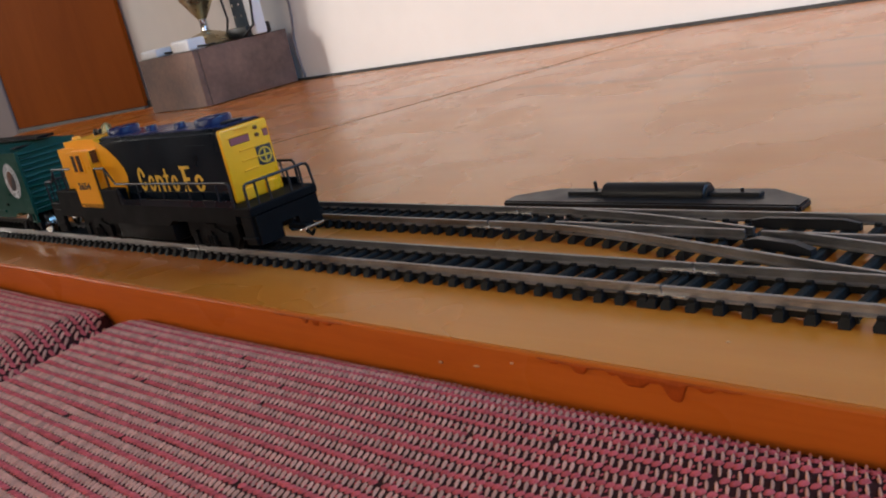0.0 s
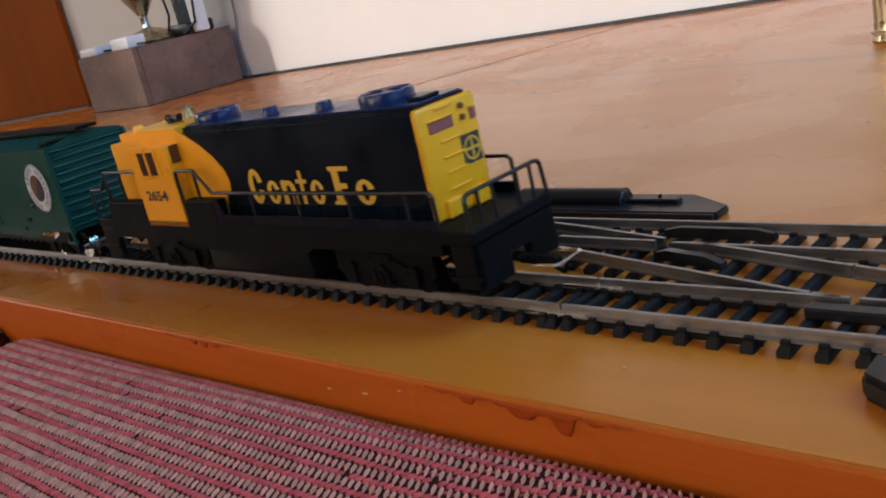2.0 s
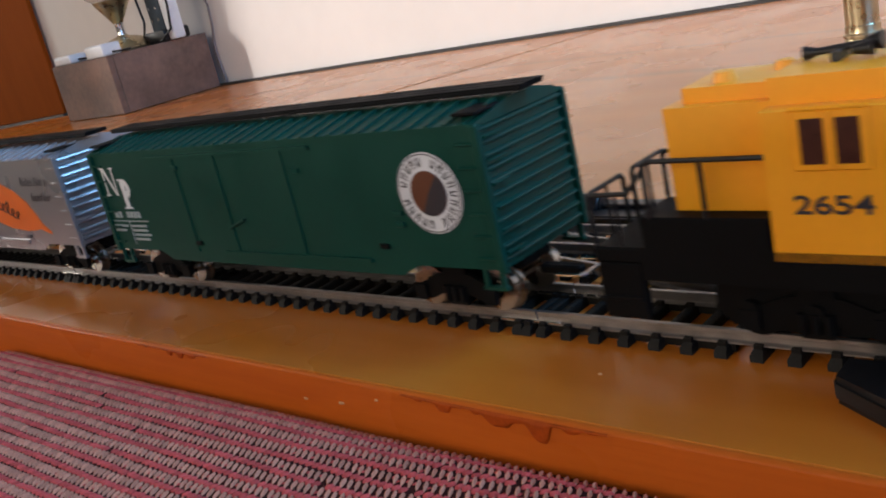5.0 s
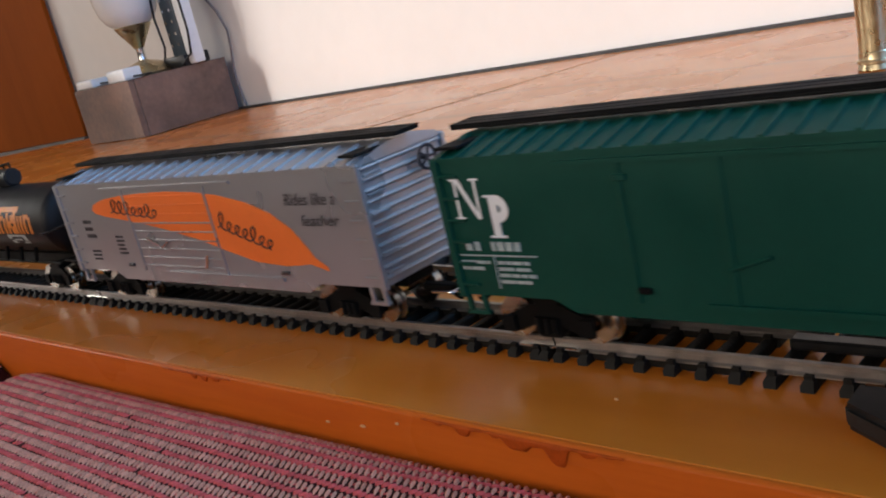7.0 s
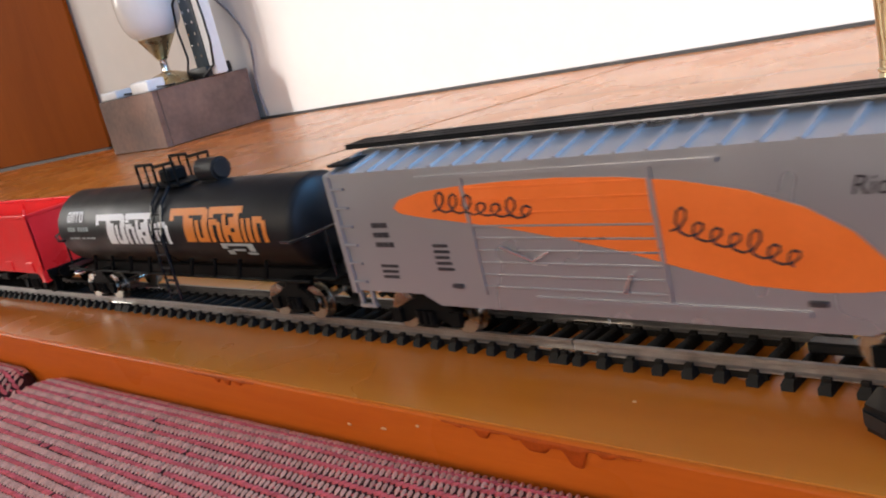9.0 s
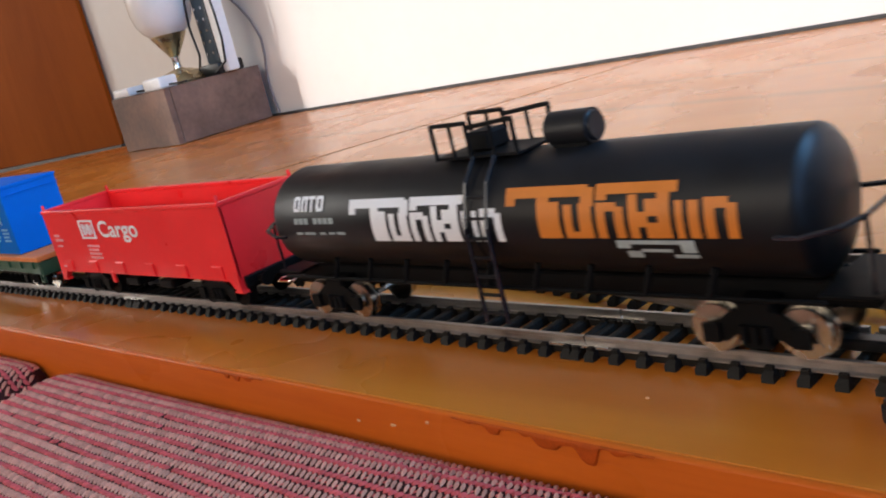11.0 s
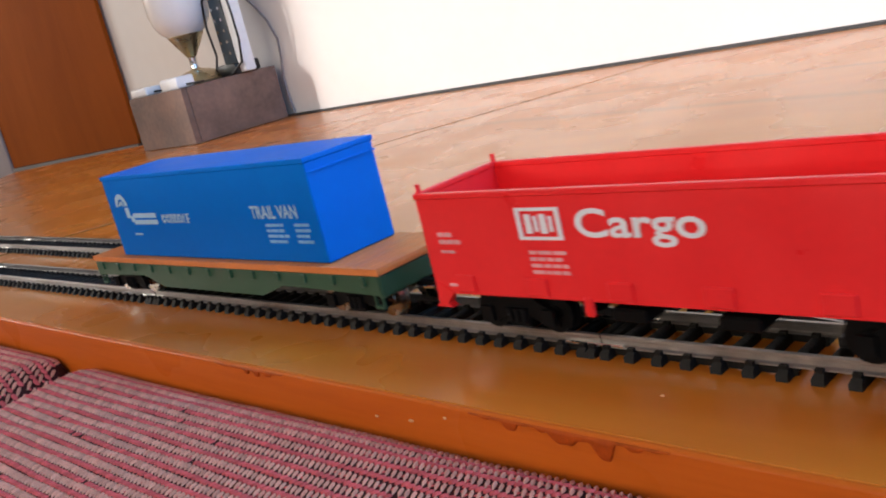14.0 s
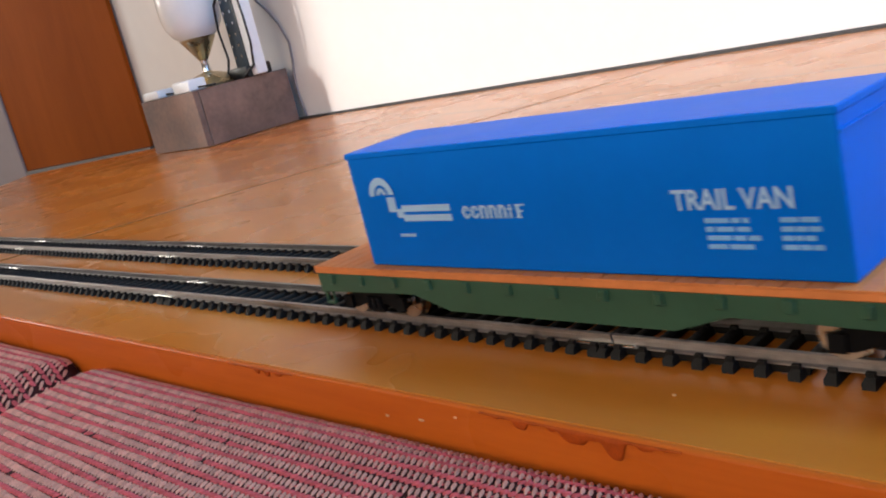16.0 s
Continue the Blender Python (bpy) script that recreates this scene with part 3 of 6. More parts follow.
def sofa_back(xa, xb, turn):
    s = thing("sofa_back", "sofa back in coarse red, pink and cream woven fabric", "sofa", (0, 0, FLOOR_Z), "sofa backs")
    bm = bmesh.new()
    nx, ny = 90, 40
    grid = []
    for i in range(nx + 1):
        u = i / nx
        x = xa + (xb - xa) * u
        grid.append([bm.verts.new((x, -0.0455 - 0.19 * j / ny, TZ + sofa_height(x, -0.0455 - 0.19 * j / ny, xa, xb))) for j in range(ny + 1)])
    for i in range(nx):
        for j in range(ny):
            bm.faces.new((grid[i][j], grid[i][j + 1], grid[i + 1][j + 1], grid[i + 1][j]))
    rim = [grid[i][0] for i in range(nx + 1)] + [grid[nx][j] for j in range(1, ny + 1)] + [grid[i][ny] for i in range(nx - 1, -1, -1)] + [grid[0][j] for j in range(ny - 1, 0, -1)]
    low = [bm.verts.new((v.co.x, v.co.y, 0.0)) for v in rim]
    n = len(rim)
    for i in range(n):
        bm.faces.new((rim[i], rim[(i + 1) % n], low[(i + 1) % n], low[i]))
    bm.faces.new(low)
    bmesh.ops.recalc_face_normals(bm, faces=bm.faces[:])
    part("padding", bm, M_GROUND, s, angle=80)
    # the yarn: rows of cream dashes over pink cords
    rng = random.Random(7 if turn else 5)
    x_lo, x_hi = max(xa, -0.46), min(xb, 0.125)
    ROW, STEP = 0.0051, 0.00215
    cream_v, cream_f, pink_v, pink_f = [], [], [], []

    def bead(vs, fs, x, y, lx, ly, h, lean):
        """A small rounded stitch lying on the padding."""
        z = TZ + sofa_height(x, y, xa, xb)
        zx = (TZ + sofa_height(x + 0.001, y, xa, xb) - z) / 0.001
        zy = (TZ + sofa_height(x, y - 0.001, xa, xb) - z) / -0.001
        b = len(vs)
        for k, sc, hh in ((0, 1.0, -0.0001), (1, 0.70, h * 0.72)):
            for a in range(8):
                ca, sa = math.cos(a * math.pi / 4) * sc, math.sin(a * math.pi / 4) * sc
                dx, dy = ca * lx + sa * ly * lean, sa * ly
                vs.append((x + dx, y + dy, z + zx * dx + zy * dy + hh))
        vs.append((x, y, z + h))
        for a in range(8):
            c = (a + 1) % 8
            fs.append((b + a, b + c, b + 8 + c, b + 8 + a))
            fs.append((b + 8 + a, b + 8 + c, b + 16))

    j = 0
    y = -0.0460
    while y > -0.150:
        i = 0
        x = x_lo + 0.003
        wob = rng.uniform(-0.0001, 0.0001)
        while x < x_hi - 0.003:
            yy = y + wob + 0.00022 * math.sin(x * 110 + j * 1.7) + turn * (x - xa)
            if -0.155 < yy < -0.0457:
                bead(cream_v, cream_f, x + rng.uniform(-0.0001, 0.0001), yy - 0.0014 + rng.uniform(-0.0001, 0.0001), 0.00044, 0.00175, 0.00095 + rng.uniform(-0.0001, 0.0001), -0.42 + rng.uniform(-0.05, 0.05))
                if rng.random() < 0.98:
                    bead(pink_v, pink_f, x + 0.0004 + rng.uniform(-0.0002, 0.0002), yy - 0.0039 + rng.uniform(-0.00015, 0.00015), 0.00092 + rng.uniform(-0.0001, 0.0001), 0.00115, 0.00072 + rng.uniform(-0.00015, 0.00015), 0.35)
                if rng.random() < 0.35:
                    bead(pink_v, pink_f, x + 0.0009, yy - 0.0013 + rng.uniform(-0.0006, 0.0006), 0.0003, 0.0006, 0.00030, 0.1)
            x += STEP
            i += 1
        y -= ROW
        j += 1
    for nm, vs, fs, m, lab in (("cream_yarn", cream_v, cream_f, M_CREAM, "short cream stitches"), ("pink_yarn", pink_v, pink_f, M_PINK, "pink-red cords between the stitches")):
        me = bpy.data.meshes.new(nm)
        me.from_pydata(vs, [], fs)
        for p in me.polygons:
            p.use_smooth = True
        tagged(part(nm, me, m, s, lab), kind="stuff")
    return s


sofa_back(-0.2475, 0.42, 0.0)
sofa_back(-0.80, -0.2525, 0.02)

# ---------------------------------------------------------------- things on the block and the table
lamp = thing("table_lamp", "small brass table lamp with a white opal glass shade", "lamp", (-1.062, 0.528, PH + 0.0005))
bm = bmesh.new()
revolve(bm, [(0.046, 0.0), (0.047, 0.003), (0.044, 0.006), (0.034, 0.012), (0.018, 0.018), (0.008, 0.0205), (0.006, 0.022)], (0, 0, 0), 40)
part("foot", bm, M_BRASS, lamp, "domed brass foot")
bm = bmesh.new()
revolve(bm, [(0.0062, 0.021), (0.0055, 0.026), (0.0055, 0.036), (0.007, 0.040)], (0, 0, 0), 24)
part("stem", bm, M_STEEL, lamp, "pale metal stem")
bm = bmesh.new()
revolve(bm, [(0.007, 0.038), (0.009, 0.042), (0.024, 0.066), (0.026, 0.069), (0.024, 0.070)], (0, 0, 0), 40)
part("cup", bm, M_BRASS, lamp, "brass cone holding the shade")
bm = bmesh.new()
revolve(bm, [(0.022, 0.068), (0.033, 0.076), (0.040, 0.088), (0.0435, 0.104), (0.0440, 0.125), (0.0415, 0.150), (0.034, 0.170), (0.022, 0.182), (0.020, 0.183)], (0, 0, 0), 48)
part("shade", bm, M_GLASS, lamp, "white opal glass shade")

strip = thing("power_strip", "dark power strip standing upright with a white plug bar", "power strip", (-0.998, 0.560, PH + 0.0005))
part("holder", box(-0.028, 0.0215, -0.022, 0.020, 0, 0.016, 0.003, 2), M_BLACK, strip)
M_NAVY = mat("dark_blue_grey_plastic", (0.035, 0.055, 0.075), 0.4, vary=0.2)
o = part("socket_bar", box(-0.016, 0.0165, -0.014, 0.006, 0.014, 0.122, 0.004, 2), M_NAVY, strip, "dark blue-grey socket bar")
for k in range(6):
    for u in (-0.008, 0.008):
        bm = bmesh.new()
        cyl(bm, (u, -0.0150, 0.030 + k * 0.0155), (u, -0.0135, 0.030 + k * 0.0155), 0.0022, 10)
        part("contact", bm, M_STEEL, strip)
part("white_bar", box(0.0175, 0.0350, -0.014, 0.004, 0.001, 0.165, 0.003, 2), M_WHITE, strip, "white plastic bar")
bm = bmesh.new()
tube(bm, [(0.026, -0.016, 0.15), (0.036, -0.017, 0.12), (0.041, -0.017, 0.08), (0.040, -0.016, 0.045), (0.034, -0.017, 0.015), (0.014, -0.024, 0.002)], 0.0017, 8)
part("cable", bm, M_BLACK, strip, "black cable hanging beside the bar")
bm = bmesh.new()
tube(bm, [(-0.008, -0.016, 0.12), (-0.022, -0.018, 0.105), (-0.028, -0.018, 0.07), (-0.026, -0.016, 0.03), (-0.034, -0.02, 0.004), (-0.06, -0.03, 0.002)], 0.0017, 8)
part("cable", bm, M_BLACK, strip)
wallcable = solid("wall_cable", tube(bmesh.new(), [(-1.0208, 0.6115, 0.180), (-0.9980, 0.6115, 0.160), (-0.9790, 0.6115, 0.138), (-0.9660, 0.6115, 0.110), (-0.9690, 0.6115, 0.085), (-0.9760, 0.6115, 0.060), (-0.9770, 0.6115, 0.040), (-0.9740, 0.6112, 0.018), (-0.9700, 0.6105, 0.0035)], 0.0016, 8), mat("grey_cable", (0.25, 0.22, 0.22), 0.6), "thin grey cable hanging down the wall", "cable")
for x, y, w, d, h in ((-1.098, 0.462, 0.046, 0.026, 0.012), (-1.010, 0.464, 0.046, 0.028, 0.016)):
    t = thing("adapter", "flat white plastic adapter lying on the block", "adapter", (x, y, PH + 0.0005), "white adapters")
    part("case", box(-w / 2, w / 2, -d / 2, d / 2, 0, h, 0.003, 3), M_WHITE, t)
    bm = bmesh.new()
    tube(bm, [(w / 2 - 0.001, 0, 0.004), (w / 2 + 0.012, 0.004, 0.003), (w / 2 + 0.022, 0.014, 0.003)], 0.0013, 6)
    part("lead", bm, M_BLACK, t, "short dark lead")

post = thing("candlestick", "slim polished brass candlestick standing on the table", "candlestick", (-0.0352, 0.3535, 0))
bm = bmesh.new()
revolve(bm, [(0.0095, 0.0), (0.0100, 0.0008), (0.0096, 0.0025), (0.0090, 0.0035), (0.0090, 0.010), (0.0086, 0.0105), (0.0086, 0.10), (0.0092, 0.101), (0.0092, 0.11)], (0, 0, 0), 40)
part("shaft", bm, M_BRASS, post)
part("collar", revolve(bmesh.new(), [(0.0092, 0.0035), (0.0101, 0.0042), (0.0101, 0.0055), (0.0092, 0.0062)], (0, 0, 0), 40), M_BRASS, post)

# ---------------------------------------------------------------- rolling stock: shared parts
M_FRAME = mat("black_underframe", (0.0032, 0.0032, 0.0034), 0.6, vary=0.3, scale=70, spec=0.1)
M_GREEN = mat("green_boxcar_paint", (0.0016, 0.050, 0.034), 0.45, vary=0.1, scale=60, spec=0.2)
M_SILVER = mat("silver_boxcar_paint", (0.41, 0.40, 0.41), 0.30, metal=0.6, vary=0.03, scale=14)
M_ORANGE = mat("orange_print", (0.85, 0.17, 0.02), 0.4, vary=0.06)
M_HOOD = mat("navy_black_hood", (0.0012, 0.0045, 0.0095), 0.30, vary=0.15, scale=50, spec=0.22)
# Bluer than the navy hood: reflected blue light is put into this colour.
M_ROOF_SHEEN = mat("navy_roof_blue_sheen", (0.005, 0.014, 0.060), 0.24, vary=0.12, scale=50, spec=0.3)
M_YELLOW = mat("yellow_nose", (0.98, 0.43, 0.008), 0.33, vary=0.05, scale=60)
M_CAB = mat("amber_cab", (0.95, 0.38, 0.010), 0.35, vary=0.05, scale=60)
M_RED = mat("red_gondola", (0.88, 0.020, 0.022), 0.34, vary=0.06, scale=60)
M_TANK = mat("matt_black_tank", (0.006, 0.0065, 0.0080), 0.42, vary=0.2, scale=50, spec=0.28)
M_DECK = mat("brown_deck", (0.66, 0.20, 0.045), 0.5, vary=0.15, scale=90)
M_OLIVE = mat("dark_green_sill", (0.020, 0.075, 0.035), 0.45, vary=0.12, scale=60)
M_CONT = mat("blue_container", (0.0, 0.138, 0.55), 0.5, vary=0.05, scale=40, spec=0.02, coat=0.15)
M_PRINT = mat("white_print", (0.78, 0.79, 0.80), 0.5, vary=0.04)
M_PRINTBLUE = mat("pale_print", (0.36, 0.54, 0.70), 0.5, vary=0.04)
M_GOLD = mat("gold_print", (0.74, 0.42, 0.035), 0.5, vary=0.08)
M_COPPER = mat("copper_orange_print", (0.62, 0.185, 0.016), 0.5, vary=0.08)
M_FAINTBLUE = mat("worn_pale_print", (0.20, 0.42, 0.66), 0.5, vary=0.15)
M_FAINTRED = mat("worn_pink_print", (0.78, 0.36, 0.36), 0.5, vary=0.15)
M_FAINT = mat("worn_print", (0.36, 0.42, 0.42), 0.5, vary=0.2)
M_GLOSS = mat("gloss_black_plastic", (0.010, 0.012, 0.016), 0.16, vary=0.2, spec=0.8)
M_OLDBRASS = mat("tarnished_brass", (0.34, 0.26, 0.12), 0.42, metal=1.0, vary=0.3)
M_INK = mat("dark_print", (0.03, 0.025, 0.03), 0.5)
M_MAROON = mat("maroon_print", (0.13, 0.040, 0.014), 0.45)
M_PANE = mat("smoky_window", (0.06, 0.018, 0.010), 0.12, vary=0.3, scale=300, coat=0.6)
M_BOARD = mat("pink_number_board", (0.28, 0.08, 0.08), 0.3, vary=0.1)


def wheelset_mesh():
    bm = bmesh.new()
    for s in (-1, 1):
        cyl(bm, (0, s * 0.0072, 0), (0, s * 0.0098, 0), 0.0055, 24)
        cyl(bm, (0, s * 0.0066, 0), (0, s * 0.0073, 0), 0.0062, 24)
        cyl(bm, (0, s * 0.0097, 0), (0, s * 0.0104, 0), 0.0022, 12)
    cyl(bm, (0, -0.011, 0), (0, 0.011, 0), 0.0009, 8)
    for a in range(4):
        d = a * math.pi / 2
        for s in (-1, 1):
            cyl(bm, (0.0037 * math.cos(d), s * 0.0096, 0.0037 * math.sin(d)), (0.0037 * math.cos(d), s * 0.0100, 0.0037 * math.sin(d)), 0.0007, 6)
    me = finish(bm, "wheelset")
    me.materials.append(M_WHEEL)
    return me


WHEELSET = wheelset_mesh()
DARK_WHEELSET = WHEELSET.copy()
DARK_WHEELSET.materials[0] = M_FRAME
ROLLING, WHEELS = [], []


def vehicle(name, label, category, off):
    v = thing(name, label, category, (off, 0, 0), "train")
    ROLLING.append((v, off))
    return v


def truck(car, cx, half=0.0115, side=0.0128, material=None, r=0.0055, dark=False):
    """A bogie: two side frames, a bolster, and two wheelsets."""
    material = material or M_FRAME
    for s in (-1, 1):
        bm = bmesh.new()
        L = half + 0.0012
        prism(bm, [(-L, 0.0092), (-L + 0.001, 0.0086), (-half + 0.003, 0.0086), (-0.004, 0.0105), (-0.003, 0.0074), (0.003, 0.0074), (0.004, 0.0105), (half - 0.003, 0.0086), (L - 0.001, 0.0086),
                   (L, 0.0092), (L, 0.0124), (L - 0.003, 0.0136), (0.005, 0.0158), (-0.005, 0.0158), (-L + 0.003, 0.0136), (-L, 0.0124)], s * (side - 0.0014), s * side)
        for ax in (-half, half):
            bx(bm, ax - 0.0019, ax + 0.0019, min(s * side, s * (side + 0.0011)), max(s * side, s * (side + 0.0011)), 0.0086, 0.0128)
        for k in (-0.0024, 0, 0.0024):
            cyl(bm, (k, s * (side + 0.0004), 0.0088), (k, s * (side + 0.0004), 0.0128), 0.0010, 8)
        o = part("side_frame", bm, material, car)
        o.location = (cx, 0, 0)
    o = part("bolster", box(-0.004, 0.004, -side, side, 0.0110, 0.0180, 0.0005), material, car)
    o.location = (cx, 0, 0)
    for ax in (-half, half):
        w = part("wheelset", DARK_WHEELSET if dark else WHEELSET, M_WHEEL, car, "" if dark else "bright metal wheels on an axle")
        w.location = (cx + ax, 0, 0.0055 + r)
        WHEELS.append(w)


def coupler(car, x, s):
    """A black drawbar with a wire loop, pointing along s."""
    part("drawbar", box(min(x, x + s * 0.012), max(x, x + s * 0.012), -0.0016, 0.0016, 0.0124, 0.0146, 0.0005), M_FRAME, car)
    bm = bmesh.new()
    tube(bm, [(x + s * 0.008, -0.0055, 0.0140), (x + s * 0.0145, -0.0055, 0.0142), (x + s * 0.0155, -0.004, 0.0142), (x + s * 0.0155, 0.004, 0.0142), (x + s * 0.0145, 0.0055, 0.0142), (x + s * 0.008, 0.0055, 0.0140)], 0.00045, 6)
    part("coupling_loop", bm, M_STEEL, car, "thin bright wire coupling loop")
    bm = bmesh.new()
    tube(bm, [(x + s * 0.010, 0, 0.0120), (x + s * 0.013, 0, 0.0105), (x + s * 0.015, 0, 0.0125)], 0.0007, 6)
    part("coupling_hook", bm, M_FRAME, car)


def slabs(name, rects, w, h, x, z, y, material, parent, label="", lean=0.0):
    """Flat printed shapes on a side that faces -y; rects in the unit box."""
    bm = bmesh.new()
    for a0, a1, b0, b1 in rects:
        vs = bx(bm, x + a0 * w, x + a1 * w, y - 0.00012, y + 0.0002, z + b0 * h, z + b1 * h)
        for v in vs:
            v.co.x += lean * (v.co.z - z)
    return part(name, bm, material, parent, label)


def glyphs(spec):
    """Plain letter-sized blocks: (left, width, height, kind)."""
    out = []
    for a, w, h, k in spec:
        t = w * 0.36
        if k == "O":
            out += [(a, a + t, h * 0.12, h * 0.88), (a + w - t, a + w, h * 0.12, h * 0.88), (a + w * 0.1, a + w * 0.9, 0, h * 0.2), (a + w * 0.1, a + w * 0.9, h * 0.8, h)]
        elif k == "T":
            out += [(a, a + w, h * 0.8, h), (a + w * 0.33, a + w * 0.67, 0, h * 0.8)]
        elif k == "H":
            out += [(a, a + t, 0, h), (a + w - t, a + w, 0, h), (a + t, a + w - t, h * 0.78, h)]
        else:
            out += [(a, a + w, 0, h)]
    return out


def shapes(name, spec, w, h, x, z, y, material, parent, label="", lean=0.0):
    """Plain rounded print shapes on a side facing -y: rings, arches, posts and flags, as (kind, left, width, height)."""
    bm = bmesh.new()

    def strip_of(inner, outer):
        a = [bm.verts.new((x + u * w + lean * v * h, y - 0.00012, z + v * h)) for u, v in inner]
        b = [bm.verts.new((x + u * w + lean * v * h, y - 0.00012, z + v * h)) for u, v in outer]
        for i in range(len(a) - 1):
            bm.faces.new((a[i], a[i + 1], b[i + 1], b[i]))

    def slab(u0, u1, v0, v1):
        strip_of([(u0, v0), (u1, v0)], [(u0, v1), (u1, v1)])

    def arc(cu, cv, ru, rv, tu, tv, a0, a1, n=20):
        ang = [a0 + (a1 - a0) * i / n for i in range(n + 1)]
        strip_of([(cu + (ru - tu) * math.cos(t), cv + (rv - tv) * math.sin(t)) for t in ang], [(cu + ru * math.cos(t), cv + rv * math.sin(t)) for t in ang])

    for kind, a, ww, hh in spec:
        t = ww * 0.34
        if kind == "ring":
            arc(a + ww / 2, hh / 2, ww / 2, hh / 2, t, hh * 0.17, 0.25, 2 * math.pi - 0.25)
        elif kind == "arch":
            slab(a, a + t, 0, hh)
            slab(a + ww - t, a + ww, 0, hh * 0.6)
            arc(a + ww / 2, hh * 0.6, ww / 2, hh * 0.4, t, hh * 0.2, 0, math.pi)
        elif kind == "post":
            slab(a + ww / 2 - t / 2, a + ww / 2 + t / 2, 0, hh)
            slab(a, a + ww, hh * 0.62, hh * 0.74)
        elif kind == "flag":
            slab(a + ww * 0.15, a + ww * 0.48, 0.08, hh * 0.9)
            slab(a, a + ww, hh * 0.88, hh)
            slab(a, a + ww * 0.62, 0, hh * 0.09)
            slab(a + ww * 0.48, a + ww * 0.8, hh * 0.42, hh * 0.56)
    bmesh.ops.recalc_face_normals(bm, faces=bm.faces[:])
    flip = [f for f in bm.faces if f.normal.y > 0]
    bmesh.ops.reverse_faces(bm, faces=flip)
    return part(name, bm, material, parent, label)


def lettering(text, w, h, x, z, y, material, parent, label="", bold=0.02, lean=0.0):
    """Readable words in the built-in font, fitted to w by h on a side facing -y."""
    cu = bpy.data.curves.new("lettering", "FONT")
    cu.body, cu.offset = text, bold
    tmp = new("lettering_source", cu)
    me = bpy.data.meshes.new_from_object(tmp.evaluated_get(bpy.context.evaluated_depsgraph_get()))
    bpy.data.objects.remove(tmp)
    xs, ys = [v.co.x for v in me.vertices], [v.co.y for v in me.vertices]
    sx, sy = w / (max(xs) - min(xs)), h / (max(ys) - min(ys))
    left, low = min(xs), min(ys)
    for v in me.vertices:
        up = (v.co.y - low) * sy
        v.co = ((v.co.x - left) * sx + x + lean * up, y - 0.00012, up + z)
    me.materials.clear()
    return part("lettering", me, material, parent, label)


def bars(x, z, w, n, y, material, parent, pitch=0.0016, h=0.0008, seed=1):
    """Small print too fine to read."""
    r = random.Random(seed)
    rects = []
    for i in range(n):
        a = 0.0
        while a < 1:
            b = min(1.0, a + r.uniform(0.15, 0.5))
            rects.append((a, b - 0.05, -i * pitch, -i * pitch + h))
            a = b
        if r.random() < 0.5:
            rects.pop()
    slabs("small_print", rects, w, 1.0, x, z, y, material, parent)


def disc(name, x, z, r0, r1, y, material, parent, label="", a0=0.0, a1=2 * math.pi, thick=0.0002, n=40):
    """A flat ring or disc on a side facing -y."""
    bm = bmesh.new()
    inner = [bm.verts.new((x + r0 * math.cos(a0 + (a1 - a0) * i / n), y - thick, z + r0 * math.sin(a0 + (a1 - a0) * i / n))) for i in range(n + 1)] if r0 else None
    outer = [bm.verts.new((x + r1 * math.cos(a0 + (a1 - a0) * i / n), y - thick, z + r1 * math.sin(a0 + (a1 - a0) * i / n))) for i in range(n + 1)]
    if inner:
        for i in range(n):
            bm.faces.new((inner[i], inner[i + 1], outer[i + 1], outer[i]))
    else:
        c = bm.verts.new((x, y - thick, z))
        for i in range(n):
            bm.faces.new((c, outer[i + 1], outer[i]))
    bmesh.ops.recalc_face_normals(bm, faces=bm.faces[:])
    if sum(f.normal.y for f in bm.faces) > 0:
        bmesh.ops.reverse_faces(bm, faces=bm.faces[:])
    return part(name, bm, material, parent, label)


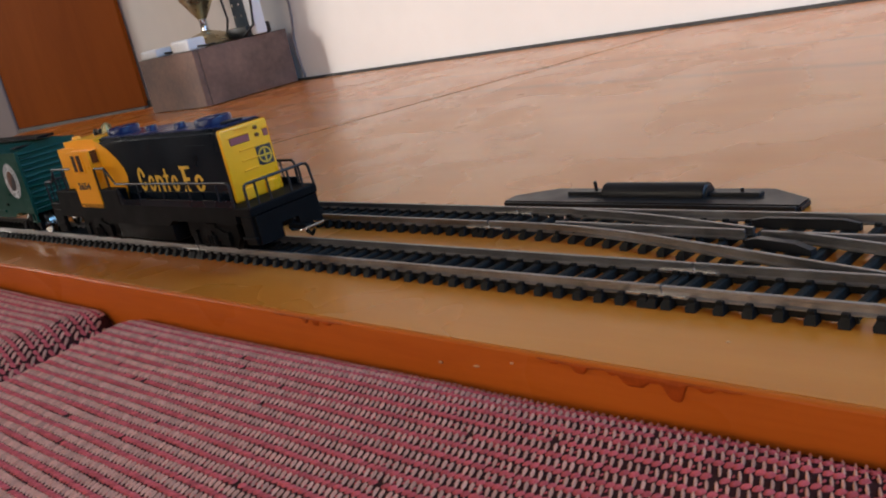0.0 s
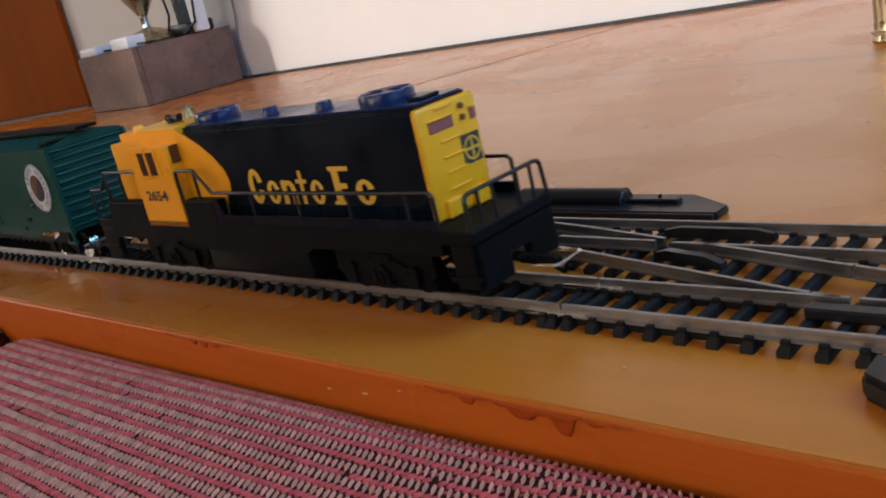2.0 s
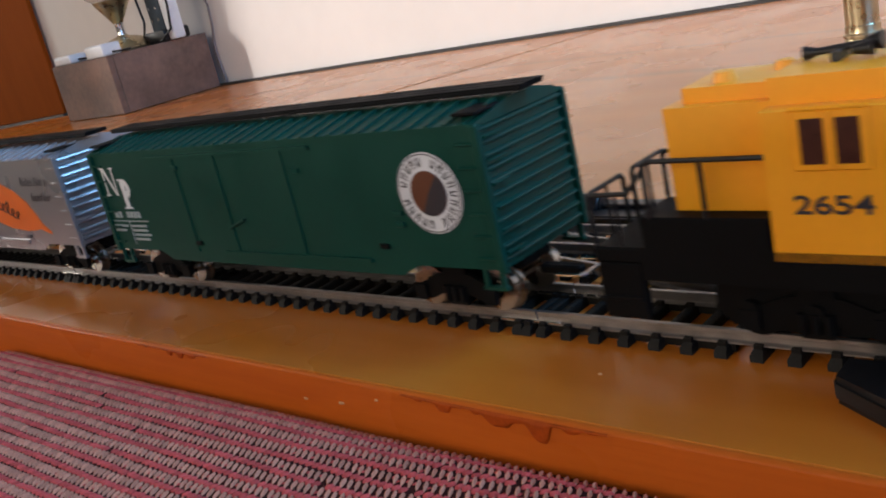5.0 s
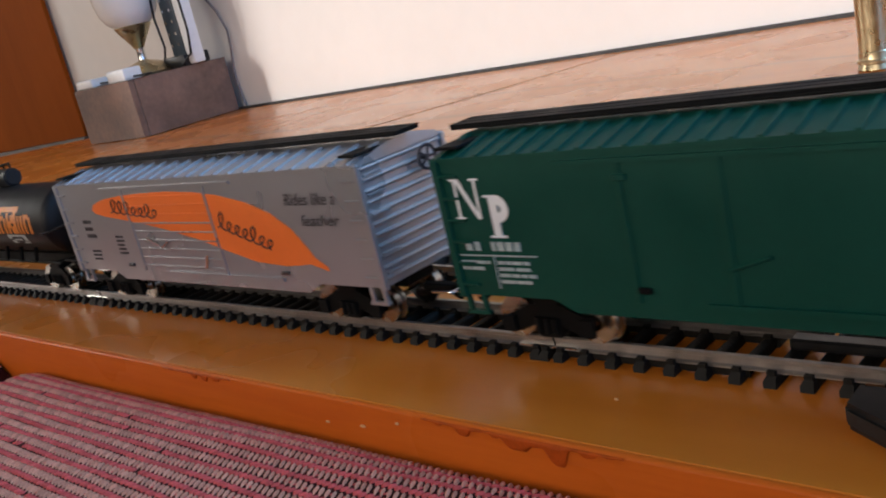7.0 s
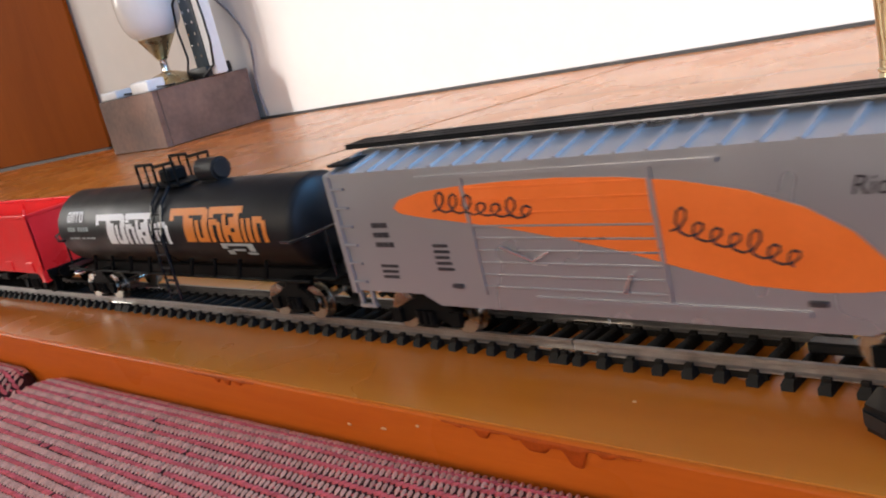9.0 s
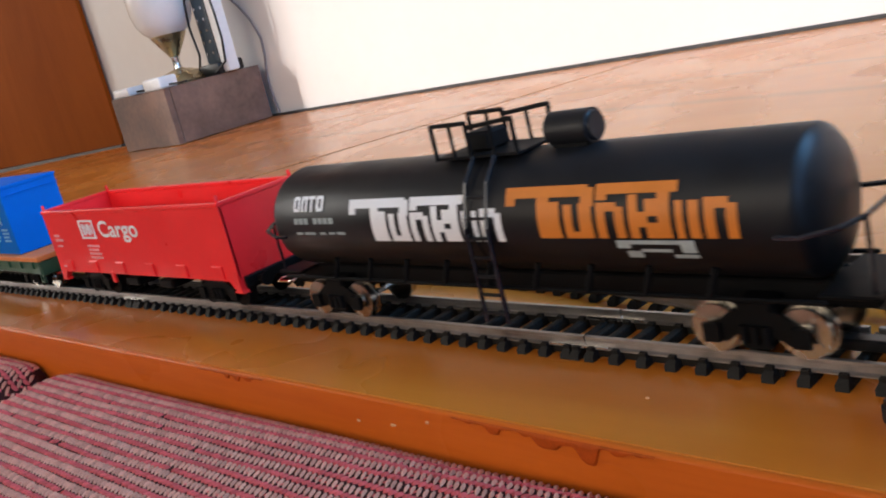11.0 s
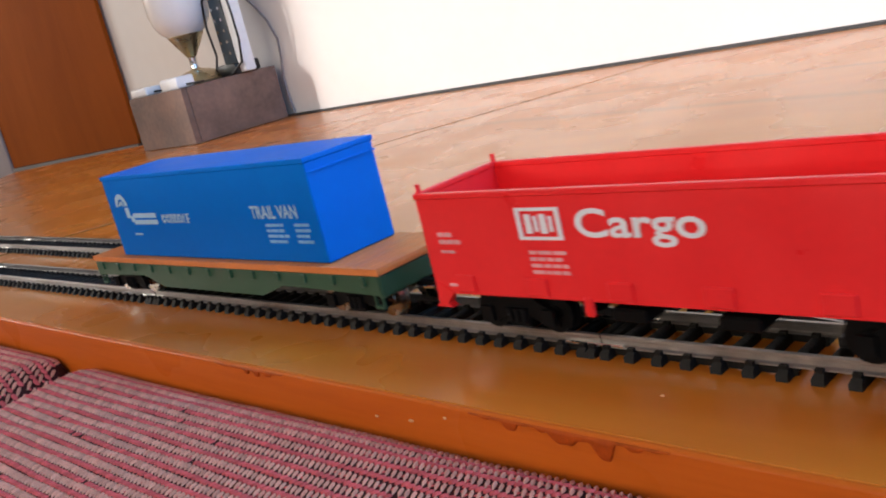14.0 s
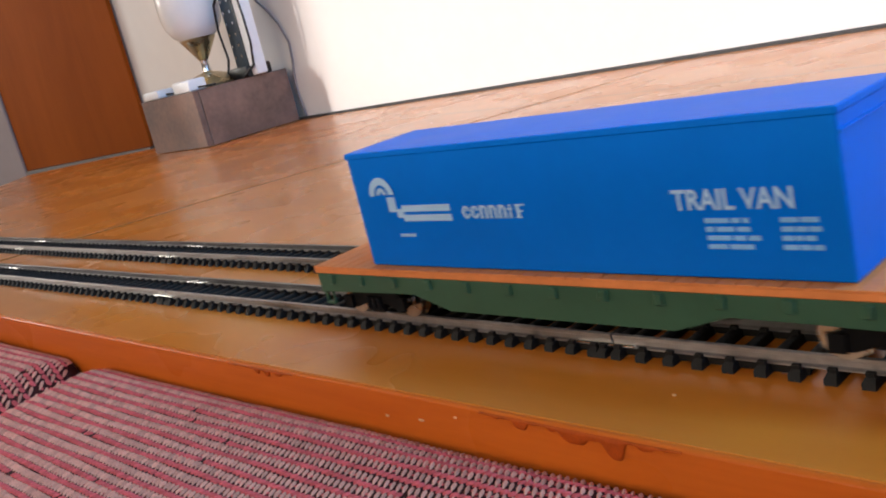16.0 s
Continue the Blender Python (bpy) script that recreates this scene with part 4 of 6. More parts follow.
# ---------------------------------------------------------------- locomotive
def locomotive():
    c = vehicle("locomotive", "navy and yellow toy diesel locomotive with black handrails", "locomotive", 0.0)
    HW, CW = 0.0114, 0.0168
    # long hood
    bm = box(-0.109, -0.0008, -HW, HW, 0.0262, 0.0566)
    top = [e for e in bm.edges if abs(e.verts[0].co.z - e.verts[1].co.z) < 1e-6 and e.verts[0].co.z > 0.05 and abs(e.verts[0].co.y - e.verts[1].co.y) < 1e-6]
    bmesh.ops.bevel(bm, geom=top, offset=0.0016, segments=4, affect="EDGES")
    hood = part("hood", bm, M_HOOD, c, "glossy navy-black hood")
    part("roof_panel", box(-0.108, -0.001, -0.0092, 0.0092, 0.0564, 0.0571, 0.0003), M_ROOF_SHEEN, c, "navy roof panel with blue sheen in its colour")
    # louvre lines and panels on the side
    for x0, x1, z in ((-0.030, -0.006, 0.0540), (-0.028, -0.012, 0.0505), (-0.078, -0.040, 0.0545), (-0.100, -0.085, 0.0540)):
        part("panel_line", box(x0, x1, -HW - 0.0003, -HW + 0.0002, z, z + 0.0004), M_HOOD, c)
    for k in range(9):
        part("hood_door", box(-0.098 + k * 0.0107, -0.0885 + k * 0.0107, -HW - 0.00025, -HW + 0.0002, 0.0272, 0.0312, 0.0001), M_HOOD, c)
    # nose
    bm = box(-0.0009, 0.0009, -HW - 0.0003, HW + 0.0003, 0.0260, 0.0560, 0.0012, 3)
    nose = part("nose", bm, M_YELLOW, c, "bright yellow nose end")
    for k, z in enumerate((0.0542, 0.0456, 0.0414, 0.0374, 0.0330)):
        part("louvre", box(0.0004, 0.0014, -0.0045, (0.0040 if k else 0.0020), z, z + 0.0006, 0.0002), M_YELLOW, nose)
    for y0, y1 in ((-0.0078, 0.0016), (0.0083, 0.0108)):
        part("number_board", box(0.0004, 0.0012, y0, y1, 0.0487, 0.0517, 0.0003), M_BOARD, nose, "reddish number board")
        part("board_frame", box(0.0004, 0.0015, y0 - 0.0004, y1 + 0.0004, 0.0517, 0.0522, 0.0002), M_YELLOW, nose)
    for z in (0.0532, 0.0502):
        bm = bmesh.new()
        cyl(bm, (0.0004, 0.0052, z), (0.0017, 0.0052, z), 0.0008, 14)
        part("headlight", bm, M_MAROON, nose, "small dark headlight")
    part("emblem_plate", box(0.0005, 0.0010, 0.0030, 0.0104, 0.0375, 0.0455, 0.0001), M_INK, nose, "black square emblem plate")
    bm = bmesh.new()
    for i in range(24):
        a, b = i * math.pi / 12, (i + 1) * math.pi / 12
        q = [bm.verts.new((0.00115, 0.0067 + r * math.cos(t), 0.0415 + r * math.sin(t))) for r, t in ((0.0026, a), (0.0033, a), (0.0033, b), (0.0026, b))]
        bm.faces.new(q)
    for y0, y1, z0, z1 in ((0.0042, 0.0092, 0.0411, 0.0419), (0.0063, 0.0071, 0.0390, 0.0440)):
        q = [bm.verts.new(p) for p in ((0.0012, y0, z0), (0.0012, y1, z0), (0.0012, y1, z1), (0.0012, y0, z1))]
        bm.faces.new(q)
    part("emblem", bm, M_GOLD, nose, "ring and cross emblem")
    for y0, y1 in ((-0.0078, -0.0020), (0.0030, 0.0092)):
        part("nose_step", box(0.0004, 0.0022, y0, y1, 0.0263, 0.0312, 0.0004), M_YELLOW, nose)
    # cab
    bm = box(-0.1368, -0.1115, -CW, CW, 0.0244, 0.0572)
    top = [e for e in bm.edges if e.verts[0].co.z > 0.05 and e.verts[1].co.z > 0.05 and abs(e.verts[0].co.y - e.verts[1].co.y) < 1e-6]
    bmesh.ops.bevel(bm, geom=top, offset=0.0050, segments=6, affect="EDGES")
    cab = part("cab", bm, M_CAB, c, "amber-yellow cab with rounded roof")
    part("window_frame", box(-0.1312, -0.1183, -CW - 0.0005, -CW + 0.0004, 0.0415, 0.0522, 0.0003), M_CAB, cab)
    for x0, x1 in ((-0.1298, -0.1258), (-0.1238, -0.1199)):
        part("pane", box(x0, x1, -CW - 0.0007, -CW, 0.0428, 0.0508), M_PANE, cab, "dark red-brown cab window")
    part("window_sill", box(-0.1316, -0.1179, -CW - 0.0010, -CW - 0.0004, 0.0522, 0.0529, 0.0002), M_CAB, cab)
    part("window_divider", box(-0.1253, -0.1243, -CW - 0.0010, -CW - 0.0004, 0.0420, 0.0519, 0.0002), M_CAB, cab)
    part("pane", box(-0.1118, -0.1112, -CW + 0.0013, -HW - 0.0008, 0.0462, 0.0522), M_PANE, cab, "dark front cab window")
    lettering("2654", 0.0135, 0.0036, -0.1322, 0.0336, -CW - 0.0002, M_INK, cab, "dark road number")
    # short hood behind the cab
    bm = box(-0.158, -0.1340, -HW, HW, 0.0300, 0.0560)
    bmesh.ops.bevel(bm, geom=[e for e in bm.edges if e.verts[0].co.z > 0.05 and e.verts[1].co.z > 0.05], offset=0.0030, segments=4, affect="EDGES")
    part("short_hood", bm, M_CAB, c, "amber short hood")
    for x, y, z, r in ((-0.148, -0.004, 0.0565, 0.0025), (-0.139, 0.003, 0.0562, 0.0022)):
        bm = bmesh.new()
        cyl(bm, (x, y, z - 0.001), (x, y, z + 0.0014), r, 16, r * 0.7)
        part("roof_cap", bm, M_CAB, c)
    # swoosh of the cab colour on the hood side
    pts = [(-0.1115, 0.0262), (-0.0930, 0.0262), (-0.0912, 0.0344), (-0.0885, 0.0352), (-0.0877, 0.0386), (-0.0890, 0.0425), (-0.0935, 0.0470), (-0.1000, 0.0515), (-0.1060, 0.0545), (-0.1115, 0.0560)]
    for s in (-1, 1):
        bm = bmesh.new()
        prism(bm, pts, s * (HW - 0.0002), s * (HW + 0.0003))
        part("colour_sweep", bm, M_CAB, c, "amber curved paint sweep")
    shapes("name_print", [("ring", 0.00, 0.125, 1.0), ("ring", 0.152, 0.105, 0.66), ("arch", 0.280, 0.115, 0.66), ("post", 0.408, 0.085, 0.92), ("ring", 0.515, 0.105, 0.66),
           ("flag", 0.680, 0.150, 1.0), ("ring", 0.855, 0.135, 0.66)], 0.0580, 0.0112, -0.0775, 0.0313, -HW - 0.0001, M_GOLD, c, "gold print along the hood side")
    # frame and walkway
    bm = bmesh.new()
    prism(bm, [(-0.1650, 0.0190), (-0.1100, 0.0190), (-0.1060, 0.0170), (-0.0520, 0.0170), (-0.0470, 0.0195), (0.0050, 0.0195), (0.0050, 0.0262), (-0.1650, 0.0262)], -CW, CW)
    part("frame", bm, M_FRAME, c, "black frame with side walkways")
    for s in (-1, 1):
        y0, y1 = sorted((s * (HW + 0.0004), s * CW))
        part("side_box", box(-0.1640, -0.1372, y0, y1, 0.0255, 0.0326, 0.0004), M_FRAME, c)
        part("side_box", box(-0.1108, -0.0925, y0, y1, 0.0255, 0.0335, 0.0004), M_FRAME, c)
        bm = bmesh.new()
        prism(bm, [(-0.0925, 0.0250), (0.0055, 0.0250), (0.0055, 0.0290), (-0.0880, 0.0290), (-0.0905, 0.0345), (-0.0925, 0.0345)], s * (CW - 0.0008), s * (CW - 0.0001))
        part("walkway_lip", bm, M_HOOD, c)
        part("fuel_tank", box(-0.1060, -0.0520, min(s * 0.004, s * 0.0155), max(s * 0.004, s * 0.0155), 0.0090, 0.0172, 0.0010, 2), M_FRAME, c)
        # handrails
        def rail(pts, r=0.00055):
            bmr = bmesh.new()
            tube(bmr, [(x, s * y, z) for x, y, z in pts], r, 8)
            part("handrail", bmr, M_BLACK, c)
        R = CW - 0.0006
        rail([(-0.1616, R, 0.0320), (-0.1616, R, 0.0432), (-0.1606, R, 0.0440), (-0.1368, R, 0.0440), (-0.1358, R, 0.0432), (-0.1358, R, 0.0320)])
        rail([(-0.1495, R, 0.0320), (-0.1495, R, 0.0440)])
        rail([(-0.1108, R, 0.0330), (-0.1108, R, 0.0430), (-0.1100, R, 0.0438), (-0.1000, R, 0.0438), (-0.0925, R, 0.0362), (0.0040, R, 0.0362), (0.0052, R, 0.0352), (0.0052, R, 0.0262)])
        rail([(-0.1000, R, 0.0438), (-0.1000, R, 0.0330)])
        for k in range(4):
            rail([(-0.072 + k * 0.0225, R, 0.0262), (-0.072 + k * 0.0225, R, 0.0362)], 0.0004)
        rail([(-0.1616, R, 0.0425), (-0.1660, R, 0.0375), (-0.1745, R, 0.0372), (-0.1752, R, 0.0362), (-0.1752, R, 0.0262)])
        rail([(-0.1690, R, 0.0262), (-0.1690, R, 0.0373)], 0.0004)
        rail([(-0.1750, R, 0.0372), (-0.1752, R - 0.001, 0.0374), (-0.1752, 0.0030, 0.0374), (-0.1752, 0.0020, 0.0364), (-0.1752, 0.0020, 0.0262)])
        rail([(-0.1752, 0.0090, 0.0262), (-0.1752, 0.0090, 0.0374)], 0.0004)
        y0, y1 = sorted((s * (CW - 0.0023), s * (CW - 0.0001)))
        part("step_side", box(-0.1755, -0.1650, y0, y1, 0.0100, 0.0226, 0.0004), M_FRAME, c)
        part("step", box(-0.1750, -0.1655, y0 - 0.0004, y1 + 0.0004, 0.0140, 0.0152, 0.0002), M_FRAME, c)
    # rear platform
    part("platform", box(-0.1760, -0.1640, -CW, CW, 0.0225, 0.0260, 0.0005), M_FRAME, c)
    # front platform, pilot and end rails
    part("platform", box(0.0040, 0.0160, -CW, CW, 0.0225, 0.0262, 0.0005), M_FRAME, c)
    for y in (-CW + 0.0012, CW - 0.0012):
        part("step_side", box(0.0075, 0.0150, y - 0.0009, y + 0.0009, 0.0108, 0.0226, 0.0004), M_FRAME, c)
        part("step", box(0.0064, 0.0158, y - 0.0016, y + 0.0016, 0.0130, 0.0142, 0.0002), M_FRAME, c)
    bm = bmesh.new()
    prism(bm, [(0.0138, 0.0118), (0.0166, 0.0108), (0.0166, 0.0225), (0.0138, 0.0225)], -0.0152, -0.0042)
    prism(bm, [(0.0138, 0.0118), (0.0166, 0.0108), (0.0166, 0.0225), (0.0138, 0.0225)], 0.0042, 0.0152)
    bx(bm, 0.0138, 0.0166, -0.0042, 0.0042, 0.0165, 0.0225)
    part("pilot", bm, M_FRAME, c)
    E = 0.0152
    bm = bmesh.new()
    tube(bm, [(E, -0.0158, 0.0262), (E, -0.0158, 0.0338), (E, -0.0153, 0.0350), (E, -0.0140, 0.0354), (E, 0.0130, 0.0354), (E, 0.0146, 0.0350), (E, 0.0154, 0.0338), (E, 0.0162, 0.0262)], 0.0006, 8)
    part("end_rail", bm, M_BLACK, c)
    for y in (-0.0108, -0.0050, 0.0050, 0.0108):
        bm = bmesh.new()
        tube(bm, [(E, y, 0.0262), (E, y, 0.0354)], 0.0005, 8)
        part("rail_post", bm, M_BLACK, c)
    coupler(c, 0.0158, 1)
    coupler(c, -0.1680, -1)
    # roof details
    for x, r, h in ((-0.0195, 0.0078, 0.0036), (-0.1015, 0.0076, 0.0034)):
        bm = bmesh.new()
        revolve(bm, [(r, 0.0565), (r * 1.05, 0.0568), (r, 0.0572), (r, 0.0565 + h * 0.8), (r * 0.95, 0.0565 + h), (r * 0.80, 0.0565 + h), (r * 0.78, 0.0565 + h * 0.985), (0.001, 0.0565 + h * 0.985)], (x, 0, 0), 32)
        fan = part("roof_fan", bm, M_ROOF_SHEEN, c, "round navy roof fan with blue sheen in its colour")
        for k in range(6):
            a = k * math.pi / 3
            bm = bmesh.new()
            tube(bm, [(x + 0.001 * math.cos(a), 0.001 * math.sin(a), 0.0565 + h * 0.95), (x + r * 0.85 * math.cos(a), r * 0.85 * math.sin(a), 0.0565 + h * 0.97)], 0.00035, 5)
            part("fan_bar", bm, M_ROOF_SHEEN, fan)
    for x in (-0.0440, -0.0700):
        bm = bmesh.new()
        revolve(bm, [(0.0027, 0.0566), (0.0026, 0.0588), (0.0022, 0.0594), (0.0016, 0.0594)], (x, -0.002, 0), 20)
        part("exhaust_stack", bm, M_ROOF_SHEEN, c)
    part("roof_hatch", box(-0.0085, -0.0035, -0.004, 0.004, 0.0570, 0.0580, 0.0004), M_HOOD, c)
    bm = bmesh.new()
    revolve(bm, [(0.0020, 0.0585), (0.0019, 0.0592), (0.0013, 0.0605), (0.0011, 0.0617), (0.0004, 0.0622)], (-0.1170, -0.001, 0), 20)
    bell = part("bell", bm, M_OLDBRASS, c, "tiny brass bell")
    bm = bmesh.new()
    tube(bm, [(-0.1170, -0.0033, 0.0570), (-0.1170, -0.0030, 0.0612), (-0.1170, -0.001, 0.0625), (-0.1170, 0.0012, 0.0612), (-0.1170, 0.0014, 0.0570)], 0.0004, 6)
    part("bell_yoke", bm, M_OLDBRASS, bell)
    bm = bmesh.new()
    cyl(bm, (-0.1325, 0.001, 0.0586), (-0.1225, 0.001, 0.0594), 0.0007, 10)
    cyl(bm, (-0.1235, 0.001, 0.0593), (-0.1205, 0.001, 0.0596), 0.0010, 12, 0.0018)
    cyl(bm, (-0.1250, -0.002, 0.0588), (-0.1215, -0.002, 0.0590), 0.0008, 12, 0.0014)
    cyl(bm, (-0.1325, 0.001, 0.0586), (-0.1345, 0.001, 0.0586), 0.0009, 12, 0.0014)
    bx(bm, -0.1285, -0.1270, -0.003, 0.003, 0.0565, 0.0589)
    part("horn", bm, M_BLACK, c, "black air horn")
    for tx in (-0.1320, -0.0235):
        for s in (-1, 1):
            bm = bmesh.new()
            prism(bm, [(-0.0200, 0.0120), (-0.0170, 0.0088), (-0.0060, 0.0080), (0.0060, 0.0080), (0.0170, 0.0088), (0.0200, 0.0120), (0.0195, 0.0178), (-0.0195, 0.0178)], s * 0.0112, s * 0.0124)
            for ax in (-0.0125, 0.0, 0.0125):
                cyl(bm, (ax, s * 0.0122, 0.0128), (ax, s * 0.0140, 0.0128), 0.0018, 12)
            part("truck_side", bm, M_FRAME, c).location = (tx, 0, 0)
    truck(c, -0.1320, 0.0125, 0.0132, dark=True)
    truck(c, -0.0235, 0.0125, 0.0132, dark=True)
    return c


locomotive()


# ---------------------------------------------------------------- boxcars
def boxcar(label, off, L, body, roofm, endm):
    """Body, ribbed ends, ribbed roof, running board, door rails, steps, trucks. Origin at the front end."""
    c = vehicle("boxcar", label, "boxcar", off)
    W, Z0, Z1, ZR = 0.0172, 0.0195, 0.0542, 0.0572
    bm = bmesh.new()
    prism(bm, [(-L + 0.0006, Z0), (-L + 0.028, Z0), (-L + 0.034, 0.0165), (-0.034, 0.0165), (-0.028, Z0), (-0.0006, Z0), (-0.0006, Z1), (-L + 0.0006, Z1)], -W, W)
    part("body", bm, body, c)
    bm = bmesh.new()
    v = []
    for x in (-L, 0):
        v.append([bm.verts.new((x, y, z)) for y, z in ((-W - 0.0006, Z1 - 0.0006), (-W - 0.0006, Z1 + 0.0002), (-0.004, ZR), (0.004, ZR), (W + 0.0006, Z1 + 0.0002), (W + 0.0006, Z1 - 0.0006))])
    for i in range(6):
        bm.faces.new((v[0][i], v[1][i], v[1][(i + 1) % 6], v[0][(i + 1) % 6]))
    bm.faces.new(v[0])
    bm.faces.new(v[1][::-1])
    bmesh.ops.recalc_face_normals(bm, faces=bm.faces[:])
    roof = part("roof", bm, roofm, c)
    n = 30 if body is M_GREEN else 22
    for k in range(n + 1):
        x = -0.003 - (L - 0.006) * k / n
        for s in (-1, 1):
            bm = bmesh.new()
            pts = [(s * (W + 0.0007), Z1 + 0.0002), (s * (W + 0.0007), Z1 + 0.0007), (s * 0.005, ZR + 0.0005), (s * 0.005, ZR - 0.0002)]
            a = [bm.verts.new((x - 0.0006, y, z)) for y, z in pts]
            b = [bm.verts.new((x + 0.0006, y, z)) for y, z in pts]
            bm.faces.new(a)
            bm.faces.new(b[::-1])
            for i in range(4):
                bm.faces.new((a[i], b[i], b[(i + 1) % 4], a[(i + 1) % 4]))
            bmesh.ops.recalc_face_normals(bm, faces=bm.faces[:])
            part("roof_rib", bm, roofm, roof)
    board_ = part("running_board", box(-L - 0.0035, 0.0045, -0.0048, 0.0048, ZR + 0.0012, ZR + 0.0022, 0.0003), M_FRAME, c, "black roof walkway")
    for y in (-0.0032, 0, 0.0032):
        part("plank", box(-L - 0.0038, 0.0048, y - 0.0014, y + 0.0014, ZR + 0.0021, ZR + 0.0026, 0.0001), M_FRAME, board_)
    for x in (-0.004, -L + 0.004):
        part("lateral_board", box(x - 0.0035, x + 0.0035, -W + 0.001, -0.0045, Z1 + 0.0018, Z1 + 0.0026, 0.0002), M_FRAME, c).rotation_euler = (0, 0, 0)
    for xe, s in ((-0.0006, 1), (-L + 0.0006, -1)):
        for k in range(11):
            z = Z0 + 0.0022 + k * 0.0031
            bm = bmesh.new()
            cyl(bm, (xe + s * 0.0002, -W + 0.0012, z), (xe + s * 0.0002, W - 0.0012, z), 0.0007, 8)
            part("end_rib", bm, endm, c)
        for y in (-W, W):
            part("corner_post", box(xe - 0.0012, xe + 0.0012, y - 0.0009, y + 0.0009, Z0 - 0.0006, Z1, 0.0003), endm, c)
        for y in (-W + 0.0004, W - 0.0004):
            bm = bmesh.new()
            bx(bm, xe - s * 0.006 - 0.0006, xe - s * 0.006 + 0.0006, y - 0.0005, y + 0.0005, 0.0148, Z0)
            bx(bm, xe - s * 0.001 - 0.0006, xe - s * 0.001 + 0.0006, y - 0.0005, y + 0.0005, 0.0148, Z0)
            bx(bm, min(xe, xe - s * 0.007), max(xe, xe - s * 0.007), y - 0.0007, y + 0.0007, 0.0144, 0.0153)
            part("stirrup_step", bm, body, c)
        for k in range(6):
            z = Z0 + 0.003 + k * 0.0055
            bm = bmesh.new()
            tube(bm, [(xe - s * 0.0008, -W - 0.0006, z), (xe - s * 0.0062, -W - 0.0006, z)], 0.0004, 6)
            part("grab_iron", bm, body, c)
            bm = bmesh.new()
            tube(bm, [(xe + s * 0.0014, -W + 0.0010, z + 0.0010), (xe + s * 0.0014, -W + 0.0075, z + 0.0010)], 0.0004, 6)
            part("grab_iron", bm, endm, c)
    part("floor_frame", box(-L + 0.004, -0.004, -0.006, 0.006, 0.0150, 0.0196, 0.0006), M_FRAME, c)
    part("side_rail_lower", box(-L * 0.62, -L * 0.25, -W - 0.0008, -W + 0.0002, Z0 + 0.0002, Z0 + 0.0014), body, c)
    part("side_rail_upper", box(-L * 0.80, -L * 0.33, -W - 0.0008, -W + 0.0002, Z1 - 0.0030, Z1 - 0.0020), body, c)
    cx = -L / 2
    truck(c, cx + 0.0665)
    truck(c, cx - 0.0665)
    coupler(c, -0.003, 1)
    coupler(c, -L + 0.003, -1)
    bm = bmesh.new()
    for k in range(24):
        a, b = k * math.pi / 12, (k + 1) * math.pi / 12
        tube(bm, [(0.0022, 0.0075 + 0.0034 * math.cos(a), 0.0495 + 0.0034 * math.sin(a)), (0.0022, 0.0075 + 0.0034 * math.cos(b), 0.0495 + 0.0034 * math.sin(b))], 0.0005, 5)
    for k in range(5):
        a = k * 2 * math.pi / 5
        tube(bm, [(0.0022, 0.0075, 0.0495), (0.0022, 0.0075 + 0.0034 * math.cos(a), 0.0495 + 0.0034 * math.sin(a))], 0.0004, 5)
    cyl(bm, (0, 0.0075, 0.0495), (0.0024, 0.0075, 0.0495), 0.0007, 8)
    return c, W, bm


np_off, NPL = -0.2003, 0.1757
green, W, wheel_bm = boxcar("dark green toy boxcar with a round white emblem", np_off, NPL, M_GREEN, M_GREEN, M_GREEN)
wheel_bm.free()
Y = -W - 0.0001
# door posts and latch
for dx in (-0.3252, -0.3030, -0.2712):
    part("door_post", box(dx - np_off - 0.0007, dx - np_off + 0.0007, Y - 0.0003, Y + 0.0004, 0.0200, 0.0515, 0.0001), M_GREEN, green)
bm = bmesh.new()
tube(bm, [(-0.1030, Y - 0.0008, 0.0285), (-0.0945, Y - 0.0008, 0.0315)], 0.0004, 6)
part("door_latch", bm, M_GREEN, green)
for x, z in ((-0.1245, 0.0480), (-0.0305, 0.0335), (-0.0305, 0.0305), (-0.0380, 0.0245), (-0.1230, 0.0230), (-0.0660, 0.0455)):
    part("rivet_plate", box(x - 0.0016, x + 0.0016, Y - 0.0006, Y + 0.0004, z - 0.0007, z + 0.0007, 0.0002), M_FRAME if z < 0.026 else M_GREEN, green)
ex, ez = -0.2185 - np_off, 0.0386
disc("emblem_ring", ex, ez, 0.0, 0.0102, Y, M_PRINT, green, "white round emblem", thick=0.0003)
disc("emblem_centre", ex, ez, 0.0, 0.0057, Y, M_MAROON, green, "maroon and black emblem centre", thick=0.0005)
disc("emblem_half", ex, ez, 0.0, 0.0056, Y, M_INK, green, thick=0.0007, a0=-2.1, a1=0.9)
disc("emblem_line", ex, ez, 0.0096, 0.0099, Y, M_INK, green, thick=0.0005)
bm = bmesh.new()
for k in range(22):
    a = k * 2 * math.pi / 22
    if k in (5, 11, 17):
        continue
    for da, r0, r1 in ((-0.07, 0.0068, 0.0090), (0.05, 0.0068, 0.0090), (0.0, 0.0082 if k % 2 else 0.0068, 0.0090 if k % 2 else 0.0076)):
        q = [bm.verts.new((ex + r * math.cos(a + t), Y - 0.0005, ez + r * math.sin(a + t))) for r, t in ((r0, da - 0.022), (r1, da - 0.022), (r1, da + 0.022), (r0, da + 0.022))]
        f = bm.faces.new(q)
        f.normal_update()
        if f.normal.y > 0:
            f.normal_flip()
part("emblem_bars", bm, M_INK, green, "ring of small dark bars")
bm = bmesh.new()
